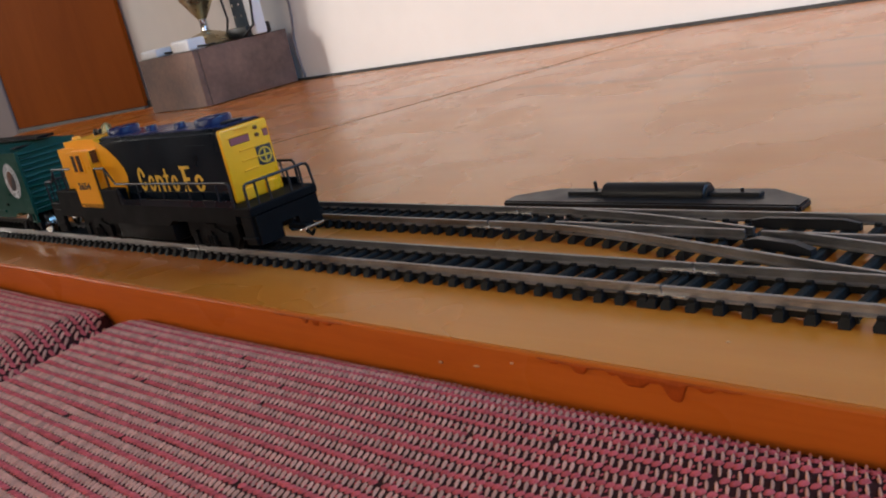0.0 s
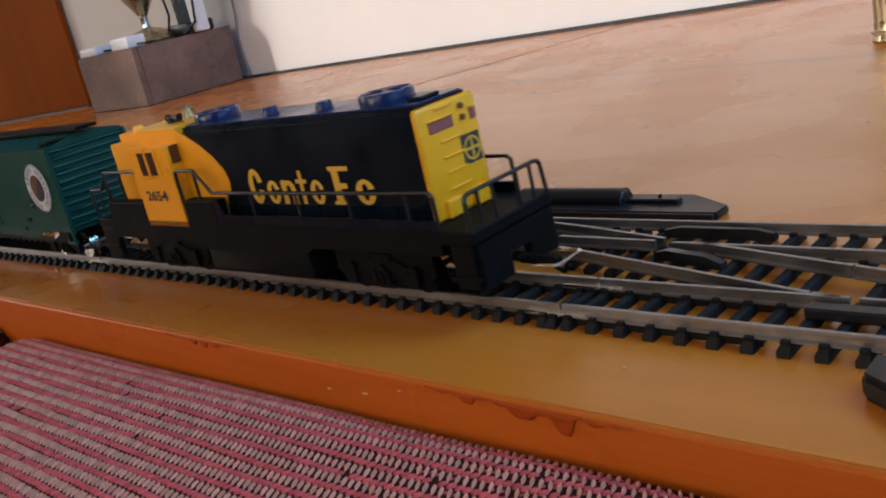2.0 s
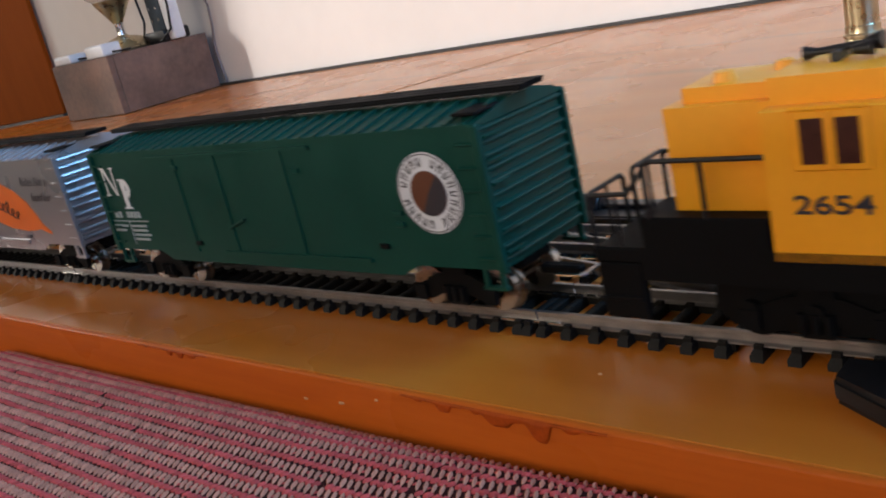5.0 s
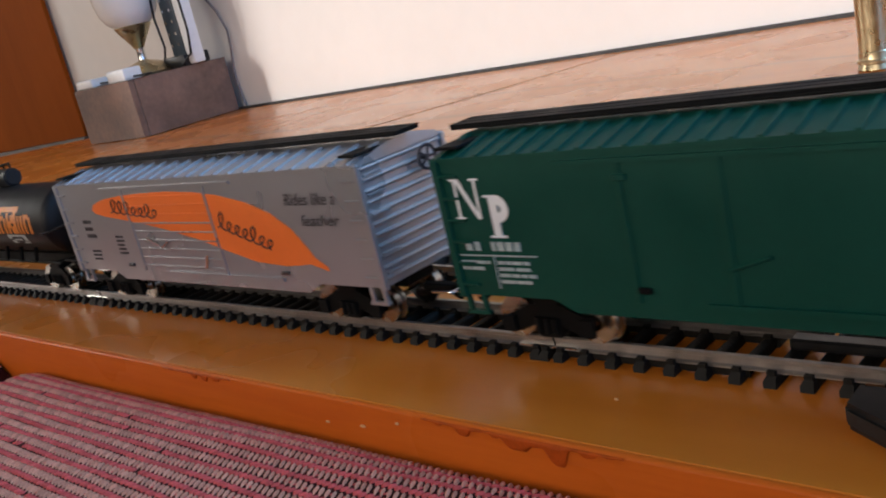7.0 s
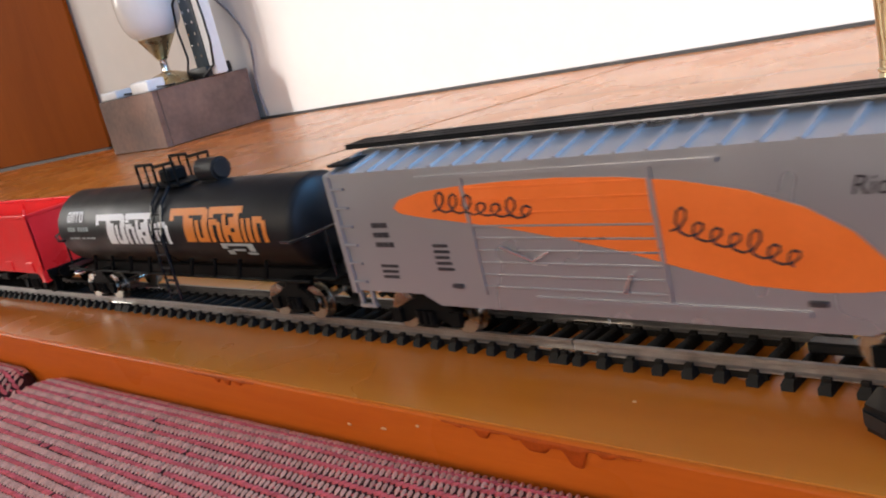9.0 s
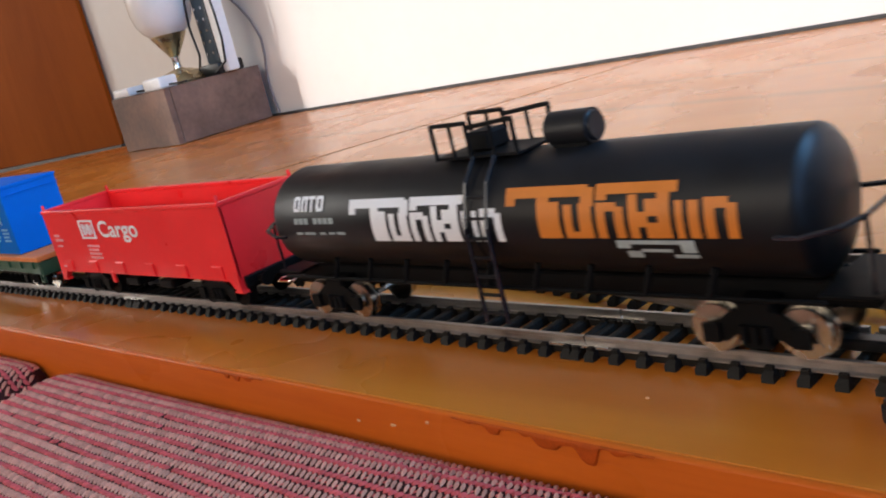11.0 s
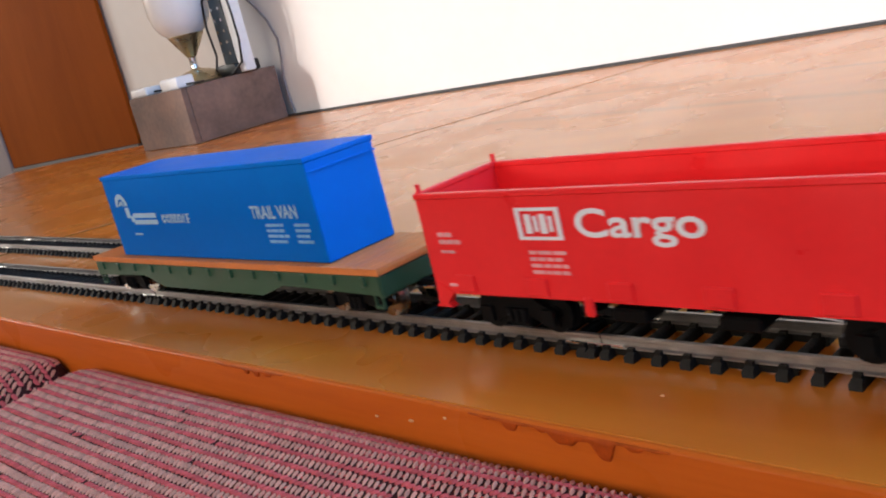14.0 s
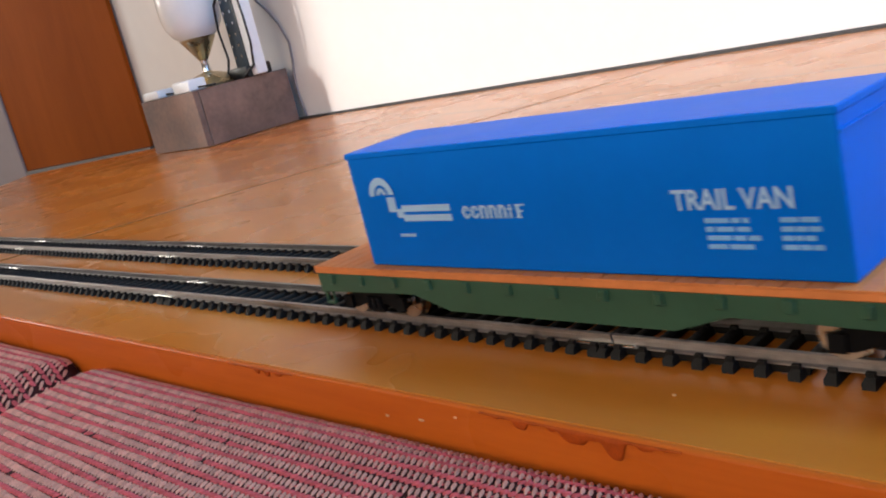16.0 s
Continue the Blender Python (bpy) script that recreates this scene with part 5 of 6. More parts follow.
for poly in (((0.06, 0.0), (0.16, 0.0), (0.16, 1.0), (0.06, 1.0)), ((0.84, 0.0), (0.94, 0.0), (0.94, 1.0), (0.84, 1.0)), ((0.10, 1.0), (0.78, 0.0), (0.94, 0.0), (0.30, 1.0)),
             ((-0.08, 0.0), (0.32, 0.0), (0.32, 0.05), (-0.08, 0.05)), ((-0.08, 0.95), (0.2, 0.95), (0.2, 1.0), (-0.08, 1.0)), ((0.70, 0.95), (1.08, 0.95), (1.08, 1.0), (0.70, 1.0))):
    bm.faces.new([bm.verts.new((-0.1712 + 0.0080 * u, Y - 0.00012, 0.0392 + 0.0100 * v)) for u, v in poly])
part("initial_print", bm, M_PRINT, green, "white slanted bar between two serifed posts")
slabs("initial_print", [(0.02, 0.32, 0.0, 1.0), (-0.16, 0.50, 0.0, 0.05), (-0.16, 0.3, 0.95, 1.0)], 0.0074, 0.0105, -0.1610, 0.0345, Y, M_PRINT, green, "white serifed post")
disc("initial_bow", -0.1588, 0.0417, 0.0011, 0.0034, Y, M_PRINT, green, "white half ring", -math.pi / 2, math.pi / 2, 0.00012, 16)
slabs("number_print", [(0, 0.12, 0, 1), (0.17, 0.27, 0, 1), (0.48, 0.55, 0, 1), (0.59, 0.71, 0, 1), (0.75, 0.86, 0, 1), (0.90, 1.0, 0, 1)], 0.0165, 0.0022, -0.1708, 0.0312, Y, M_FAINT, green)
slabs("rule", [(0, 1, 0, 1)], 0.0235, 0.0003, -0.1735, 0.0298, Y, M_FAINT, green)
bars(-0.1735, 0.0278, 0.0095, 2, Y, M_FAINT, green, seed=3)
bars(-0.1620, 0.0278, 0.0110, 4, Y, M_FAINT, green, seed=4)
slabs("rule", [(0, 1, 0, 1)], 0.0003, 0.0085, -0.1630, 0.0215, Y, M_FAINT, green)
M_TAN = mat("tan_pad", (0.55, 0.42, 0.22), 0.7)
part("brake_pad", box(-0.0360, -0.0295, Y + 0.0003, Y + 0.0030, 0.0172, 0.0192, 0.0003), M_TAN, green, "tan block under the side")

wp_off, WPL = -0.4038, 0.1783
silver, W, wheel_bm = boxcar("silver toy boxcar with a long orange feather", wp_off, WPL, M_SILVER, M_SILVER, M_SILVER)
part("brake_wheel", wheel_bm, M_INK, silver, "dark five-spoked brake wheel")
feather = [(-0.1532, 0.0440), (-0.1505, 0.0462), (-0.1420, 0.0480), (-0.1300, 0.0490), (-0.1150, 0.0496), (-0.0980, 0.0498), (-0.0820, 0.0492), (-0.0680, 0.0478), (-0.0540, 0.0452), (-0.0430, 0.0415), (-0.0350, 0.0368),
           (-0.0295, 0.0310), (-0.0272, 0.0278), (-0.0224, 0.0250), (-0.0222, 0.0238), (-0.0300, 0.0258), (-0.0345, 0.0252), (-0.0420, 0.0248), (-0.0560, 0.0258), (-0.0700, 0.0290), (-0.0850, 0.0328), (-0.1000, 0.0356), (-0.1150, 0.0380),
           (-0.1300, 0.0398), (-0.1430, 0.0412), (-0.1510, 0.0424)]
bm = bmesh.new()
prism(bm, feather, Y - 0.00018, Y + 0.0002)
part("feather_print", bm, M_ORANGE, silver, "long orange feather")
for x in (-0.1270, -0.0745):
    part("door_post", box(x - 0.0006, x + 0.0006, Y - 0.0004, Y + 0.0004, 0.0205, 0.0515, 0.0001), M_SILVER, silver)
for k in range(9):
    z = 0.0225 + k * 0.0032
    part("door_rib", box(-0.1262, -0.0753, Y - 0.0004, Y + 0.0002, z, z + 0.0005, 0.0001), M_ORANGE if 0.0395 < z < 0.0485 else M_SILVER, silver)


def scrawl(x, z, w, h, n, slope, parent, seed):
    """Joined-up writing as plain loops, the first one tall."""
    r = random.Random(seed)
    bmq = bmesh.new()
    pts = []
    for i in range(n):
        hh = h * (1.0 if i == 0 else 0.62 if r.random() < 0.75 else 0.95)
        for k in range(8):
            t = (i + k / 8) / n
            a = 2 * math.pi * k / 8
            pts.append((x + w * t + 0.55 * w / n * math.sin(a) + 0.25 * hh * (0.5 - 0.5 * math.cos(a)), Y - 0.0003, z + slope * w * t + hh * (0.5 - 0.5 * math.cos(a))))
    tube(bmq, pts, 0.00026, 5)
    part("script_print", bmq, M_INK, parent, "dark joined-up script as plain loops")


scrawl(-0.1385, 0.0428, 0.0320, 0.0052, 7, -0.08, silver, 2)
scrawl(-0.0715, 0.0372, 0.0265, 0.0056, 7, -0.30, silver, 9)
lettering("Rides like a", 0.0225, 0.0036, -0.0345, 0.0437, Y - 0.0001, M_INK, silver, "dark slogan lettering", 0.0, 0.3)
lettering("feather", 0.0165, 0.0034, -0.0290, 0.0375, Y - 0.0001, M_INK, silver, "dark slogan lettering", 0.0, 0.3)
bars(-0.1640, 0.0385, 0.0075, 3, Y, M_INK, silver, 0.0028, 0.0014, seed=6)
bars(-0.1640, 0.0270, 0.0070, 3, Y, M_INK, silver, seed=7)
bars(-0.1420, 0.0330, 0.0060, 5, Y, M_INK, silver, seed=8)
for x, z in ((-0.1360, 0.0225), (-0.0430, 0.0225)):
    part("latch_plate", box(x - 0.0018, x + 0.0018, Y - 0.0006, Y + 0.0004, z - 0.0006, z + 0.0006, 0.0002), M_INK, silver)
bm = bmesh.new()
tube(bm, [(-0.1180, Y - 0.0007, 0.0335), (-0.1090, Y - 0.0007, 0.0300), (-0.1040, Y - 0.0007, 0.0325)], 0.0004, 6)
tube(bm, [(-0.0850, Y - 0.0007, 0.0230), (-0.0825, Y - 0.0007, 0.0275)], 0.0004, 6)
part("door_latch", bm, M_STEEL, silver)
part("brake_pad", box(-0.0370, -0.0300, Y + 0.0003, Y + 0.0030, 0.0172, 0.0192, 0.0003), M_TAN, silver, "tan block under the side")


# ---------------------------------------------------------------- tank car
def tank_car():
    off = -0.6000
    c = vehicle("tank_car", "matt black toy tank car with a roof platform", "tank car", off)
    R, ZC, XF, XB = 0.0157, 0.0362, -0.0108, -0.1755
    bm = bmesh.new()
    prof = [(XB - 0.0072, 0.0005), (XB - 0.0068, R * 0.45), (XB - 0.0050, R * 0.78), (XB - 0.0022, R * 0.95), (XB, R), (XF, R), (XF + 0.0012, R * 0.975), (XF + 0.0030, R * 0.84), (XF + 0.0046, R * 0.5), (XF + 0.0052, 0.0005)]
    rings = [[bm.verts.new((x, r * math.cos(2 * math.pi * i / 56), ZC + r * math.sin(2 * math.pi * i / 56))) for i in range(56)] for x, r in prof]
    for p, q in zip(rings, rings[1:]):
        for i in range(56):
            bm.faces.new((p[i], p[(i + 1) % 56], q[(i + 1) % 56], q[i]))
    bm.faces.new(rings[0])
    bm.faces.new(rings[-1])
    bmesh.ops.recalc_face_normals(bm, faces=bm.faces[:])
    part("tank", bm, M_TANK, c, "", 50)
    for x in (-0.092,):
        bm = bmesh.new()
        cyl(bm, (x - 0.0006, 0, ZC), (x + 0.0006, 0, ZC), R + 0.00025, 56)
        part("tank_band", bm, M_TANK, c)
    part("centre_sill", box(-0.1860, 0.0000, -0.0045, 0.0045, 0.0150, 0.0205, 0.0005), M_FRAME, c)
    for s in (-1, 1):
        for k in range(9):
            x = -0.030 - k * 0.0155
            bm = bmesh.new()
            tube(bm, [(x, s * 0.0148, 0.0200), (x + 0.002, s * 0.0140, 0.0265)], 0.0008, 6)
            part("saddle_strut", bm, M_FRAME, c)
        part("side_sill", box(-0.1800, -0.0060, s * 0.0146 - 0.0006, s * 0.0146 + 0.0006, 0.0196, 0.0206, 0.0003), M_FRAME, c)
    for x0, x1 in ((-0.0090, 0.0030), (-0.1880, -0.1760)):
        part("end_platform", box(x0, x1, -0.0120, 0.0120, 0.0196, 0.0206, 0.0004), M_FRAME, c)
    # grab rail round the ends
    for xe, s in ((0.0015, 1), (-0.1865, -1)):
        bm = bmesh.new()
        tube(bm, [(xe - s * 0.0150, -0.0163, 0.0338), (xe - s * 0.0100, -0.0166, 0.0338), (xe - s * 0.003, -0.0145, 0.0352), (xe, -0.0100, 0.0360), (xe, 0.0100, 0.0360), (xe - s * 0.003, 0.0145, 0.0352), (xe - s * 0.0150, 0.0163, 0.0338)], 0.0006, 6)
        tube(bm, [(xe, -0.0100, 0.0360), (xe, -0.0100, 0.0200)], 0.0005, 6)
        tube(bm, [(xe, 0.0100, 0.0360), (xe, 0.0100, 0.0200)], 0.0005, 6)
        part("end_rail", bm, M_GLOSS, c, "glossy black curved grab rail")
    # roof platform
    PX, ZT = -0.0945, ZC + R
    part("roof_platform", box(PX - 0.0125, PX + 0.0160, -0.0075, 0.0075, ZT + 0.0000, ZT + 0.0008, 0.0002), M_FRAME, c)
    part("hatch", box(PX - 0.004, PX + 0.004, -0.004, 0.004, ZT + 0.0008, ZT + 0.0060, 0.0008), M_FRAME, c)
    for s in (-1, 1):
        bm = bmesh.new()
        tube(bm, [(PX - 0.0120, s * 0.0075, ZT), (PX - 0.0120, s * 0.0075, ZT + 0.0092), (PX + 0.0002, s * 0.0075, ZT + 0.0092), (PX + 0.0002, s * 0.0075, ZT)], 0.0006, 6)
        part("platform_railing", bm, M_FRAME, c)
        bm = bmesh.new()
        tube(bm, [(PX + 0.0005, s * 0.0075, ZT + 0.008), (PX + 0.0155, s * 0.0075, ZT + 0.0092), (PX + 0.0155, s * 0.0075, ZT)], 0.0006, 6)
        part("platform_railing", bm, M_FRAME, c)
        for x in (-0.0055, 0.0082):
            part("railing_post", tube(bmesh.new(), [(PX + x, s * 0.0075, ZT), (PX + x, s * 0.0075, ZT + 0.0090)], 0.0005, 6), M_FRAME, c)
    bm = bmesh.new()
    cyl(bm, (-0.0735, 0, ZT + 0.0040), (-0.0600, 0, ZT + 0.0040), 0.0042, 28)
    bmesh.ops.bevel(bm, geom=[e for e in bm.edges if any(len(f.verts) > 4 for f in e.link_faces)], offset=0.0009, segments=3, affect="EDGES")
    part("valve_dome", bm, M_TANK, c)
    part("dome_saddle", box(-0.0720, -0.0620, -0.0025, 0.0025, ZT - 0.0008, ZT + 0.0015, 0.0003), M_FRAME, c)
    # ladder
    for s in (-1, 1):
        lad = part("ladder", tube(tube(bmesh.new(), [(PX + 0.0010, s * 0.0078, ZT + 0.0004), (PX + 0.0010, s * 0.0130, ZC + 0.0105), (PX + 0.0010, s * 0.0164, ZC), (PX + 0.0010, s * 0.0164, 0.0110)], 0.0006, 6),
                                  [(PX + 0.0082, s * 0.0078, ZT + 0.0004), (PX + 0.0082, s * 0.0130, ZC + 0.0105), (PX + 0.0082, s * 0.0164, ZC), (PX + 0.0082, s * 0.0164, 0.0110)], 0.0007, 6), M_GLOSS, c, "thin glossy dark ladder")
        for k in range(7):
            z = 0.0135 + k * 0.0050
            y = s * 0.0164 if z < ZC else s * (0.0164 - (z - ZC) ** 1.0 * 0.36)
            part("rung", tube(bmesh.new(), [(PX + 0.0010, y, z), (PX + 0.0082, y, z)], 0.0005, 6), M_TANK, lad)

    def wrap(name, rects, w, h, x, z, material, label=""):
        """Print that follows the round flank."""
        bmw = bmesh.new()
        for a0, a1, b0, b1 in rects:
            n = max(1, int((b1 - b0) * h / 0.0012))
            prev = None
            for i in range(n + 1):
                zz = z + (b0 + (b1 - b0) * i / n) * h
                yy = -math.sqrt(max((R + 0.00022) ** 2 - (zz - ZC) ** 2, 0))
                cur = (bmw.verts.new((x + a0 * w, yy, zz)), bmw.verts.new((x + a1 * w, yy, zz)))
                if prev:
                    bmw.faces.new((prev[0], prev[1], cur[1], cur[0]))
                prev = cur
        part(name, bmw, material, c, label)

    word = [(0.0, 0.40, 0.80, 1.0), (0.0, 0.05, 0.66, 0.86), (0.37, 0.43, 0.62, 0.95), (0.16, 0.22, 0.0, 0.80), (0.22, 0.27, 0.0, 0.72), (0.29, 0.33, 0.0, 0.66), (0.33, 0.40, 0.0, 0.14), (0.36, 0.42, 0.0, 0.68),
            (0.44, 0.48, 0.0, 0.68), (0.48, 0.53, 0.52, 0.68), (0.52, 0.56, 0.0, 0.60), (0.58, 0.62, 0.0, 0.80), (0.62, 0.66, 0.22, 0.50), (0.65, 0.70, 0.0, 0.30), (0.65, 0.70, 0.42, 0.72),
            (0.44, 0.78, 0.82, 1.0), (0.44, 0.49, 0.72, 0.88), (0.70, 0.75, 0.0, 0.84), (0.77, 0.80, 0.0, 0.68), (0.82, 0.86, 0.0, 0.68), (0.88, 0.92, 0.0, 0.72), (0.92, 0.97, 0.54, 0.72), (0.96, 1.0, 0.0, 0.62)]
    wrap("name_print", word, 0.0575, 0.0118, -0.1392, 0.0325, M_PRINT, "white name in blocky shapes")
    wrap("name_print", word, 0.0595, 0.0118, -0.0800, 0.0335, M_COPPER, "copper-orange name in blocky shapes")
    wrap("initials_print", glyphs([(0, 0.22, 1, "O"), (0.26, 0.20, 1, "H"), (0.48, 0.22, 1, "T"), (0.74, 0.24, 1, "O")]), 0.0150, 0.0042, -0.1660, 0.0415, M_PRINT, "white initials in blocks")
    wrap("small_print", [(0.0, 0.1, 0, 1), (0.13, 0.23, 0, 1), (0.26, 0.36, 0, 1), (0.5, 0.6, 0, 1), (0.63, 0.73, 0, 1), (0.76, 0.86, 0, 1), (0.89, 1, 0, 1)], 0.0190, 0.0018, -0.1660, 0.0378, M_FAINT)
    wrap("small_print", [(0.0, 0.14, 0, 1), (0.18, 0.4, 0, 1), (0.5, 0.62, 0, 1), (0.68, 0.8, 0, 1), (0.84, 1.0, 0, 1)], 0.0235, 0.0008, -0.1660, 0.0345, M_FAINT)
    wrap("emblem_print", [(0.0, 0.18, 0.55, 1), (0.18, 0.82, 0.78, 1), (0.82, 1.0, 0.3, 1), (0.1, 0.3, 0.0, 0.4), (0.7, 1.0, 0.0, 0.22), (0.3, 0.7, 0.34, 0.52)], 0.0190, 0.0045, -0.0500, 0.0285, M_FAINT, "pale grey emblem in plain bars")
    truck(c, -0.0232, 0.0098, 0.0108)
    truck(c, -0.1620, 0.0098, 0.0108)
    coupler(c, -0.0005, 1)
    coupler(c, -0.1845, -1)


tank_car()


# ---------------------------------------------------------------- gondola
def gondola():
    off = -0.8057
    c = vehicle("gondola_car", "bright red open toy gondola wagon, empty", "gondola wagon", off)
    L, W, Z0, Z1 = 0.1478, 0.0166, 0.0190, 0.0455
    t = 0.0012
    for s in (-1, 1):
        bm = bmesh.new()
        prism(bm, [(-L, Z0), (-L + 0.004, Z0 - 0.0015), (-L + 0.037, Z0 - 0.0012), (-0.037, Z0 - 0.0012), (-0.004, Z0 - 0.0015), (0, Z0), (0, Z1), (-L, Z1)], s * (W - t), s * W)
        part("side_wall", bm, M_RED, c)
        part("top_rim", box(-L - 0.0004, 0.0004, min(s * (W - t - 0.0003), s * (W + 0.0005)), max(s * (W - t - 0.0003), s * (W + 0.0005)), Z1 - 0.0012, Z1 + 0.0004, 0.0003), M_RED, c)
        for k in range(6):
            x = -0.012 - k * (L - 0.024) / 5
            part("stake_pocket", box(x - 0.0035, x + 0.0035, min(s * (W - 0.0002), s * (W + 0.0007)), max(s * (W - 0.0002), s * (W + 0.0007)), Z0 - 0.0006, Z0 + 0.0042, 0.0003), M_RED, c)
        for x in (-L + 0.0515,):
            part("tow_eye", box(x - 0.0014, x + 0.0014, min(s * (W - 0.001), s * (W + 0.0005)), max(s * (W - 0.001), s * (W + 0.0005)), Z0 - 0.0052, Z0, 0.0005), M_RED, c)
        for x, d in ((-0.0005, -1), (-L + 0.0005, 1)):
            bm = bmesh.new()
            prism(bm, [(x, Z0 + 0.002), (x + d * 0.006, Z0 - 0.001), (x + d * 0.003, Z0 - 0.0045), (x + d * 0.0045, Z0 - 0.0055), (x - d * 0.0018, Z0 - 0.0055), (x - d * 0.0005, Z0 - 0.0045)], s * (W - 0.0022), s * (W + 0.0003))
            part("corner_step", bm, M_RED, c)
    for x0, x1 in ((-t, 0), (-L, -L + t)):
        part("end_wall", box(x0, x1, -W + 0.0002, W - 0.0002, Z0 - 0.001, Z1 + 0.0002, 0.0002), M_RED, c)
        part("end_rim", box(x0 - 0.0004, x1 + 0.0004, -W, W, Z1 - 0.0010, Z1 + 0.0006, 0.0003), M_RED, c)
    for x in (-0.0010, -L + 0.0010):
        for y in (-W + 0.001, W - 0.001):
            bm = bmesh.new()
            cyl(bm, (x, y, Z1 - 0.001), (x, y, Z1 + 0.0028), 0.0007, 8)
            part("corner_peg", bm, M_RED, c)
    part("floor", box(-L + t, -t, -W + t, W - t, Z0 - 0.0006, Z0 + 0.0012), M_RED, c)
    part("underframe", box(-L + 0.010, -0.010, -0.0070, 0.0070, 0.0140, Z0 - 0.0007, 0.0006), M_FRAME, c)
    for x in (-0.060, -0.088):
        part("brake_gear", box(x - 0.005, x + 0.005, -0.0135, 0.0135, 0.0115, 0.0150, 0.0006), M_FRAME, c)
    for xe, s in ((0, 1), (-L, -1)):
        part("buffer_beam", box(min(xe, xe + s * 0.0015), max(xe, xe + s * 0.0015), -0.0150, 0.0150, 0.0150, 0.0190, 0.0004), M_FRAME, c)
        for y in (-0.0095, 0.0095):
            bm = bmesh.new()
            cyl(bm, (xe + s * 0.001, y, 0.0168), (xe + s * 0.0055, y, 0.0168), 0.0012, 12)
            cyl(bm, (xe + s * 0.0055, y, 0.0168), (xe + s * 0.0064, y, 0.0168), 0.0026, 16)
            part("buffer", bm, M_FRAME, c)
    yy = -W - 0.0001
    x0 = -0.9190 - off
    slabs("emblem_print", [(0, 1, 0, 0.10), (0, 1, 0.9, 1), (0, 0.1, 0.1, 0.9), (0.9, 1, 0.1, 0.9), (0.2, 0.34, 0.2, 0.8), (0.40, 0.48, 0.26, 0.74), (0.54, 0.68, 0.2, 0.8), (0.74, 0.82, 0.26, 0.74)],
          0.0136, 0.0082, x0, 0.0332, yy, M_PRINT, c, "white framed emblem in plain bars")
    lettering("Cargo", 0.0335, 0.0092, x0 + 0.0178, 0.0318, yy, M_PRINT, c, "white lettering", 0.02)
    bars(-L + 0.0055, 0.0338, 0.0085, 2, yy, M_FAINTRED, c, 0.0020, 0.0012, seed=11)
    bars(-L + 0.0055, 0.0292, 0.0080, 1, yy, M_FAINTRED, c, seed=12)
    bars(x0 + 0.002, 0.0295, 0.0120, 4, yy, M_FAINTRED, c, 0.0017, 0.0009, seed=13)
    bars(-L + 0.0065, 0.0200, 0.0030, 1, yy - 0.0007, M_FAINTRED, c, seed=14)
    truck(c, -0.0240, 0.0105, 0.0120, dark=True)
    truck(c, -L + 0.0240, 0.0105, 0.0120, dark=True)
    coupler(c, -0.002, 1)
    coupler(c, -L + 0.002, -1)


gondola()


# ---------------------------------------------------------------- flat car and container
def flat_car():
    off = -0.9774
    c = vehicle("flat_car", "dark green toy flat car with a brown plank deck", "flat car", off)
    L, W = 0.1977, 0.0168
    deck = part("deck", box(-L, 0, -W - 0.0003, W + 0.0003, 0.0212, 0.0232, 0.0003), M_DECK, c, "orange-brown wooden deck")
    n = 40
    for k in range(n):
        x = -L + L * k / n
        part("plank", box(x + 0.0002, x + L / n - 0.0002, -W - 0.0004, W + 0.0004, 0.0231, 0.0236, 0.0001), M_DECK, deck)
    for s in (-1, 1):
        bm = bmesh.new()
        prism(bm, [(-L + 0.001, 0.0150), (-L + 0.034, 0.0158), (-L + 0.046, 0.0160), (-L + 0.060, 0.0118), (-0.066, 0.0118), (-0.052, 0.0160), (-0.034, 0.0158), (-0.001, 0.0150), (-0.001, 0.0212), (-L + 0.001, 0.0212)], s * (W - 0.0020), s * W)
        part("side_sill", bm, M_OLIVE, c, "dark green side sill")
        for k in range(13):
            x = -0.008 - k * (L - 0.016) / 12
            part("stake_pocket", box(x - 0.0012, x + 0.0012, min(s * (W - 0.0004), s * (W + 0.0008)), max(s * (W - 0.0004), s * (W + 0.0008)), 0.0178, 0.0208, 0.0003), M_OLIVE, c)
    for x0, x1 in ((-0.0030, -0.0004), (-L + 0.0004, -L + 0.0030)):
        part("end_sill", box(x0, x1, -W + 0.0003, W - 0.0003, 0.0140, 0.0212, 0.0004), M_OLIVE, c)
    part("centre_sill", box(-L + 0.004, -0.004, -0.0045, 0.0045, 0.0130, 0.0212, 0.0004), M_FRAME, c)
    for x in (-0.0035, -L + 0.0035):
        for y in (-W + 0.001, W - 0.001):
            bm = bmesh.new()
            bx(bm, x - 0.0020, x - 0.0014, y - 0.0004, y + 0.0004, 0.0110, 0.0155)
            bx(bm, x + 0.0014, x + 0.0020, y - 0.0004, y + 0.0004, 0.0110, 0.0155)
            bx(bm, x - 0.0020, x + 0.0020, y - 0.0006, y + 0.0006, 0.0106, 0.0114)
            part("stirrup_step", bm, M_OLIVE, c)
    truck(c, -0.0190, 0.0125)
    truck(c, -L + 0.0220, 0.0125)
    coupler(c, -0.002, 1)
    coupler(c, -L + 0.002, -1)


flat_car()


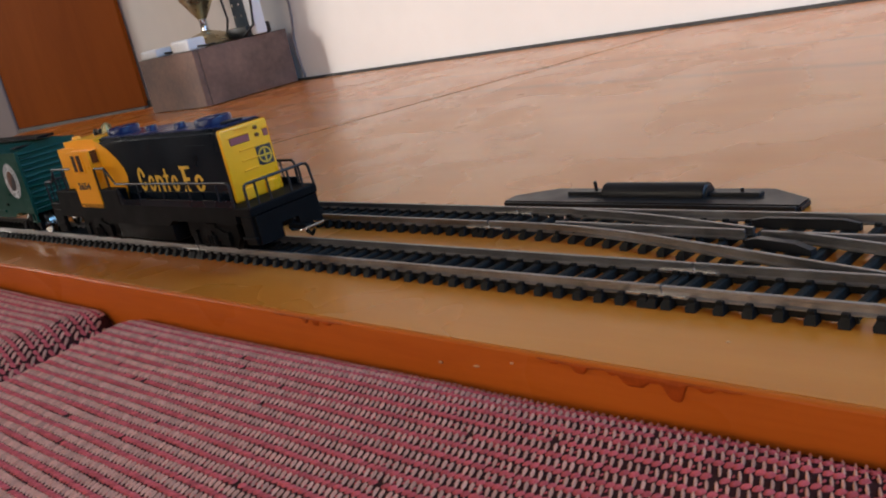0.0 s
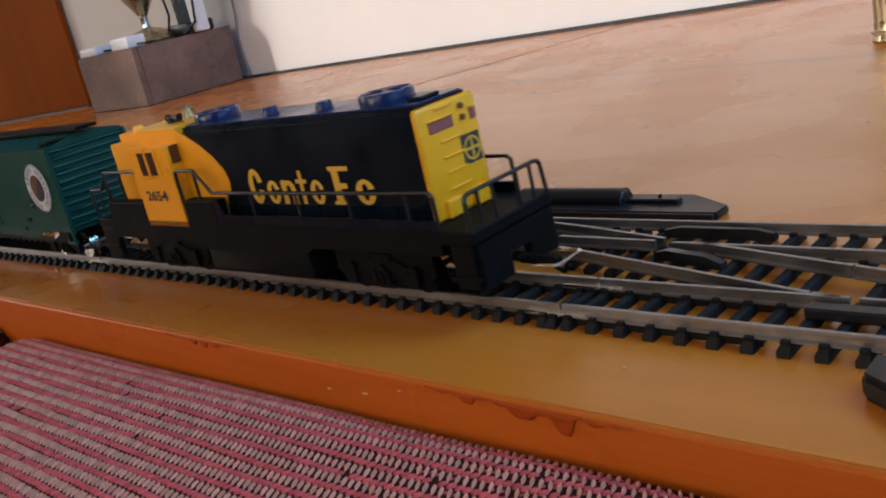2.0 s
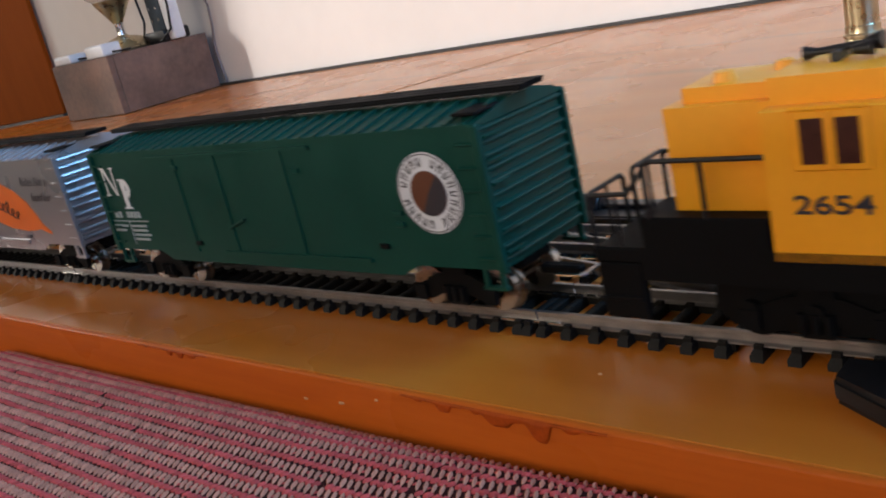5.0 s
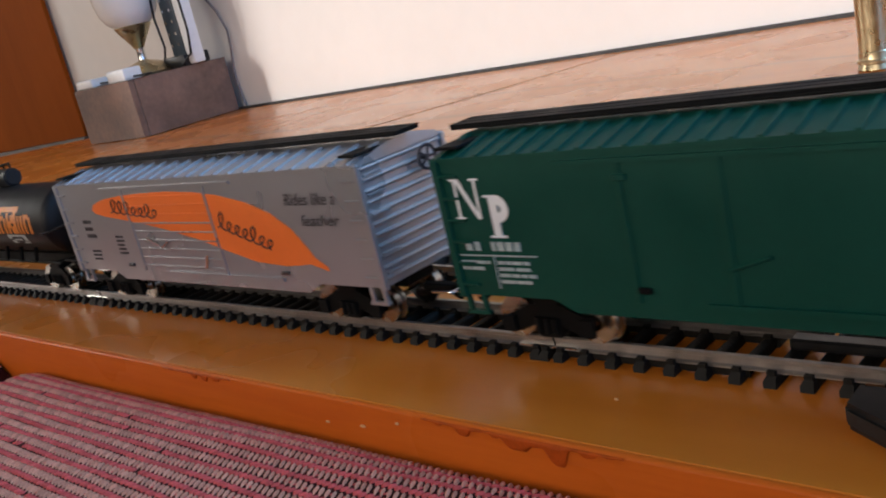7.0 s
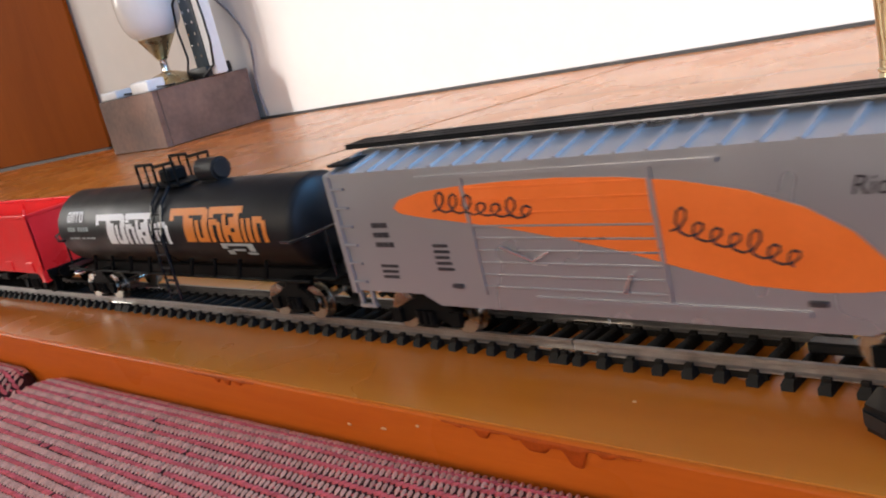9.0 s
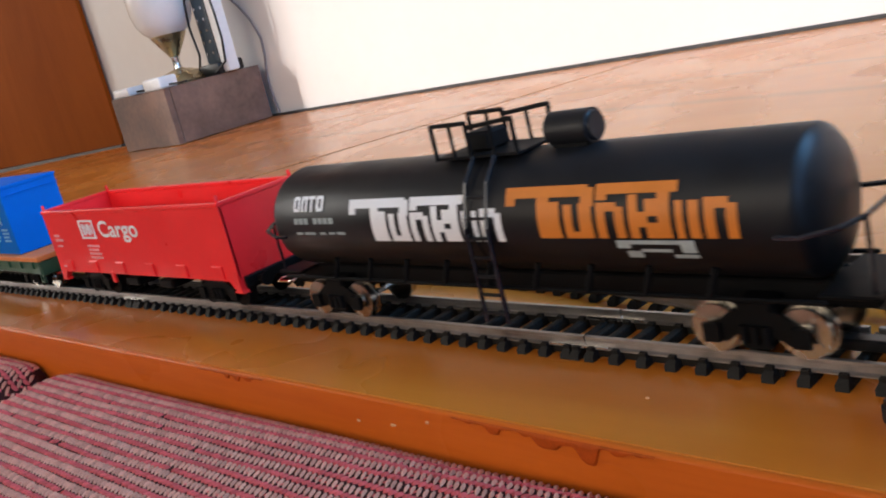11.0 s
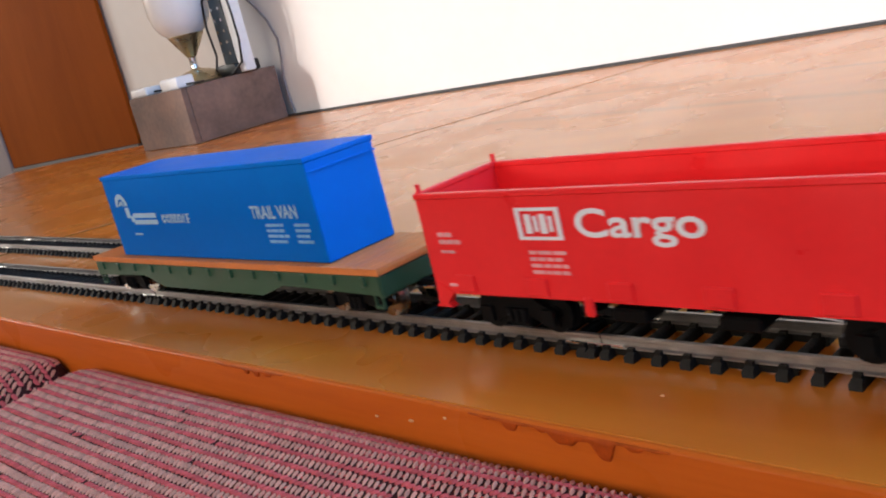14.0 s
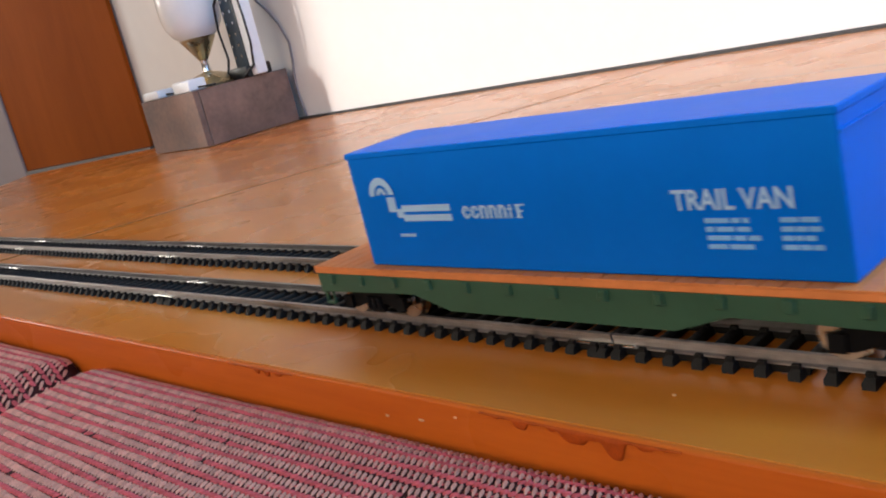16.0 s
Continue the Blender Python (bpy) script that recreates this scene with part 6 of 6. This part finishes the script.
def container():
    off = -1.0027
    c = vehicle("container", "blue toy freight container with pale lettering on the flat car", "container", off)
    L, W, Z0, Z1 = 0.1444, 0.0144, 0.0238, 0.0583
    part("shell", box(-L, 0, -W, W, Z0, Z1 - 0.0008, 0.0004), M_CONT, c)
    part("lid", box(-L - 0.0004, 0.0004, -W - 0.0004, W + 0.0004, Z1 - 0.0018, Z1, 0.0003), M_CONT, c, "blue lid with a narrow rim")
    part("end_frame", box(0, 0.0005, -W, W, Z1 - 0.0052, Z1 - 0.0046), M_CONT, c)
    yy = -W - 0.0001
    # arched emblem over two bars
    x0 = -L + 0.0068
    disc("emblem_arc", x0 + 0.0055, 0.0455, 0.0030, 0.0052, yy, M_PRINTBLUE, c, "pale arched emblem", 0.0, math.pi * 1.02, 0.0002, 20)
    disc("emblem_arc", x0 + 0.0055, 0.0455, 0.0008, 0.0021, yy, M_PRINTBLUE, c, "", 0.0, math.pi, 0.0002, 16)
    slabs("emblem_print", [(0, 0.13, 0.30, 1.0), (0.22, 1, 0.30, 0.60), (0.22, 1, -0.15, 0.15), (0.13, 0.24, 0.02, 0.42)], 0.0250, 0.0062, x0 + 0.0072, 0.0385, yy, M_PRINTBLUE, c, "two pale bars")
    shapes("name_print", [("ring", 0, 0.13, 1), ("ring", 0.145, 0.13, 1), ("arch", 0.29, 0.12, 1), ("arch", 0.435, 0.12, 1), ("arch", 0.58, 0.12, 1), ("post", 0.715, 0.09, 1), ("flag", 0.83, 0.15, 1)],
           0.0225, 0.0036, -0.1010, 0.0380, yy, M_PRINTBLUE, c, "pale print beside the emblem")
    bars(x0 + 0.0095, 0.0330, 0.0070, 1, yy, M_PRINTBLUE, c, seed=21)
    lettering("TRAIL VAN", 0.0268, 0.0046, -0.0370, 0.0390, yy, M_PRINTBLUE, c, "pale lettering", 0.02)
    bars(-0.0300, 0.0362, 0.0125, 4, yy, M_FAINTBLUE, c, 0.0019, 0.0010, seed=22)
    bars(-0.0135, 0.0362, 0.0085, 4, yy, M_FAINTBLUE, c, 0.0019, 0.0010, seed=23)


container()


# ---------------------------------------------------------------- movement
RUN = [(0.0, -0.1893), (0.5, -0.1480), (1.0, -0.1086), (1.5, -0.0695), (2.0, -0.0325), (2.5, 0.0048), (3.0, 0.0417), (3.5, 0.0798), (4.0, 0.1200), (4.5, 0.1600), (5.0, 0.2011), (7.5, 0.3964), (8.0, 0.4360), (8.5, 0.4750),
       (11.0, 0.6698), (11.5, 0.7090), (12.0, 0.7488), (12.5, 0.7888), (13.0, 0.8287), (13.5, 0.8678), (14.0, 0.9070), (14.5, 0.9464), (15.0, 0.9870), (15.5, 1.0277), (16.0, 1.0678)]


def run_at(t):
    for (a, p), (b, q) in zip(RUN, RUN[1:]):
        if t <= b:
            return p + (q - p) * (t - a) / (b - a)
    return RUN[-1][1]


def motions():
    for v, off in ROLLING:
        walk(v, [(t, pose(off + s, 0, 0)) for t, s in RUN])
    first = run_at(0.0)
    for w in WHEELS:
        x, y, z = w.location
        walk(w, [(k / 10, pose(x, y, z, 0, math.degrees((run_at(k / 10) - first) / 0.0055), 0)) for k in range(161)])


motions()
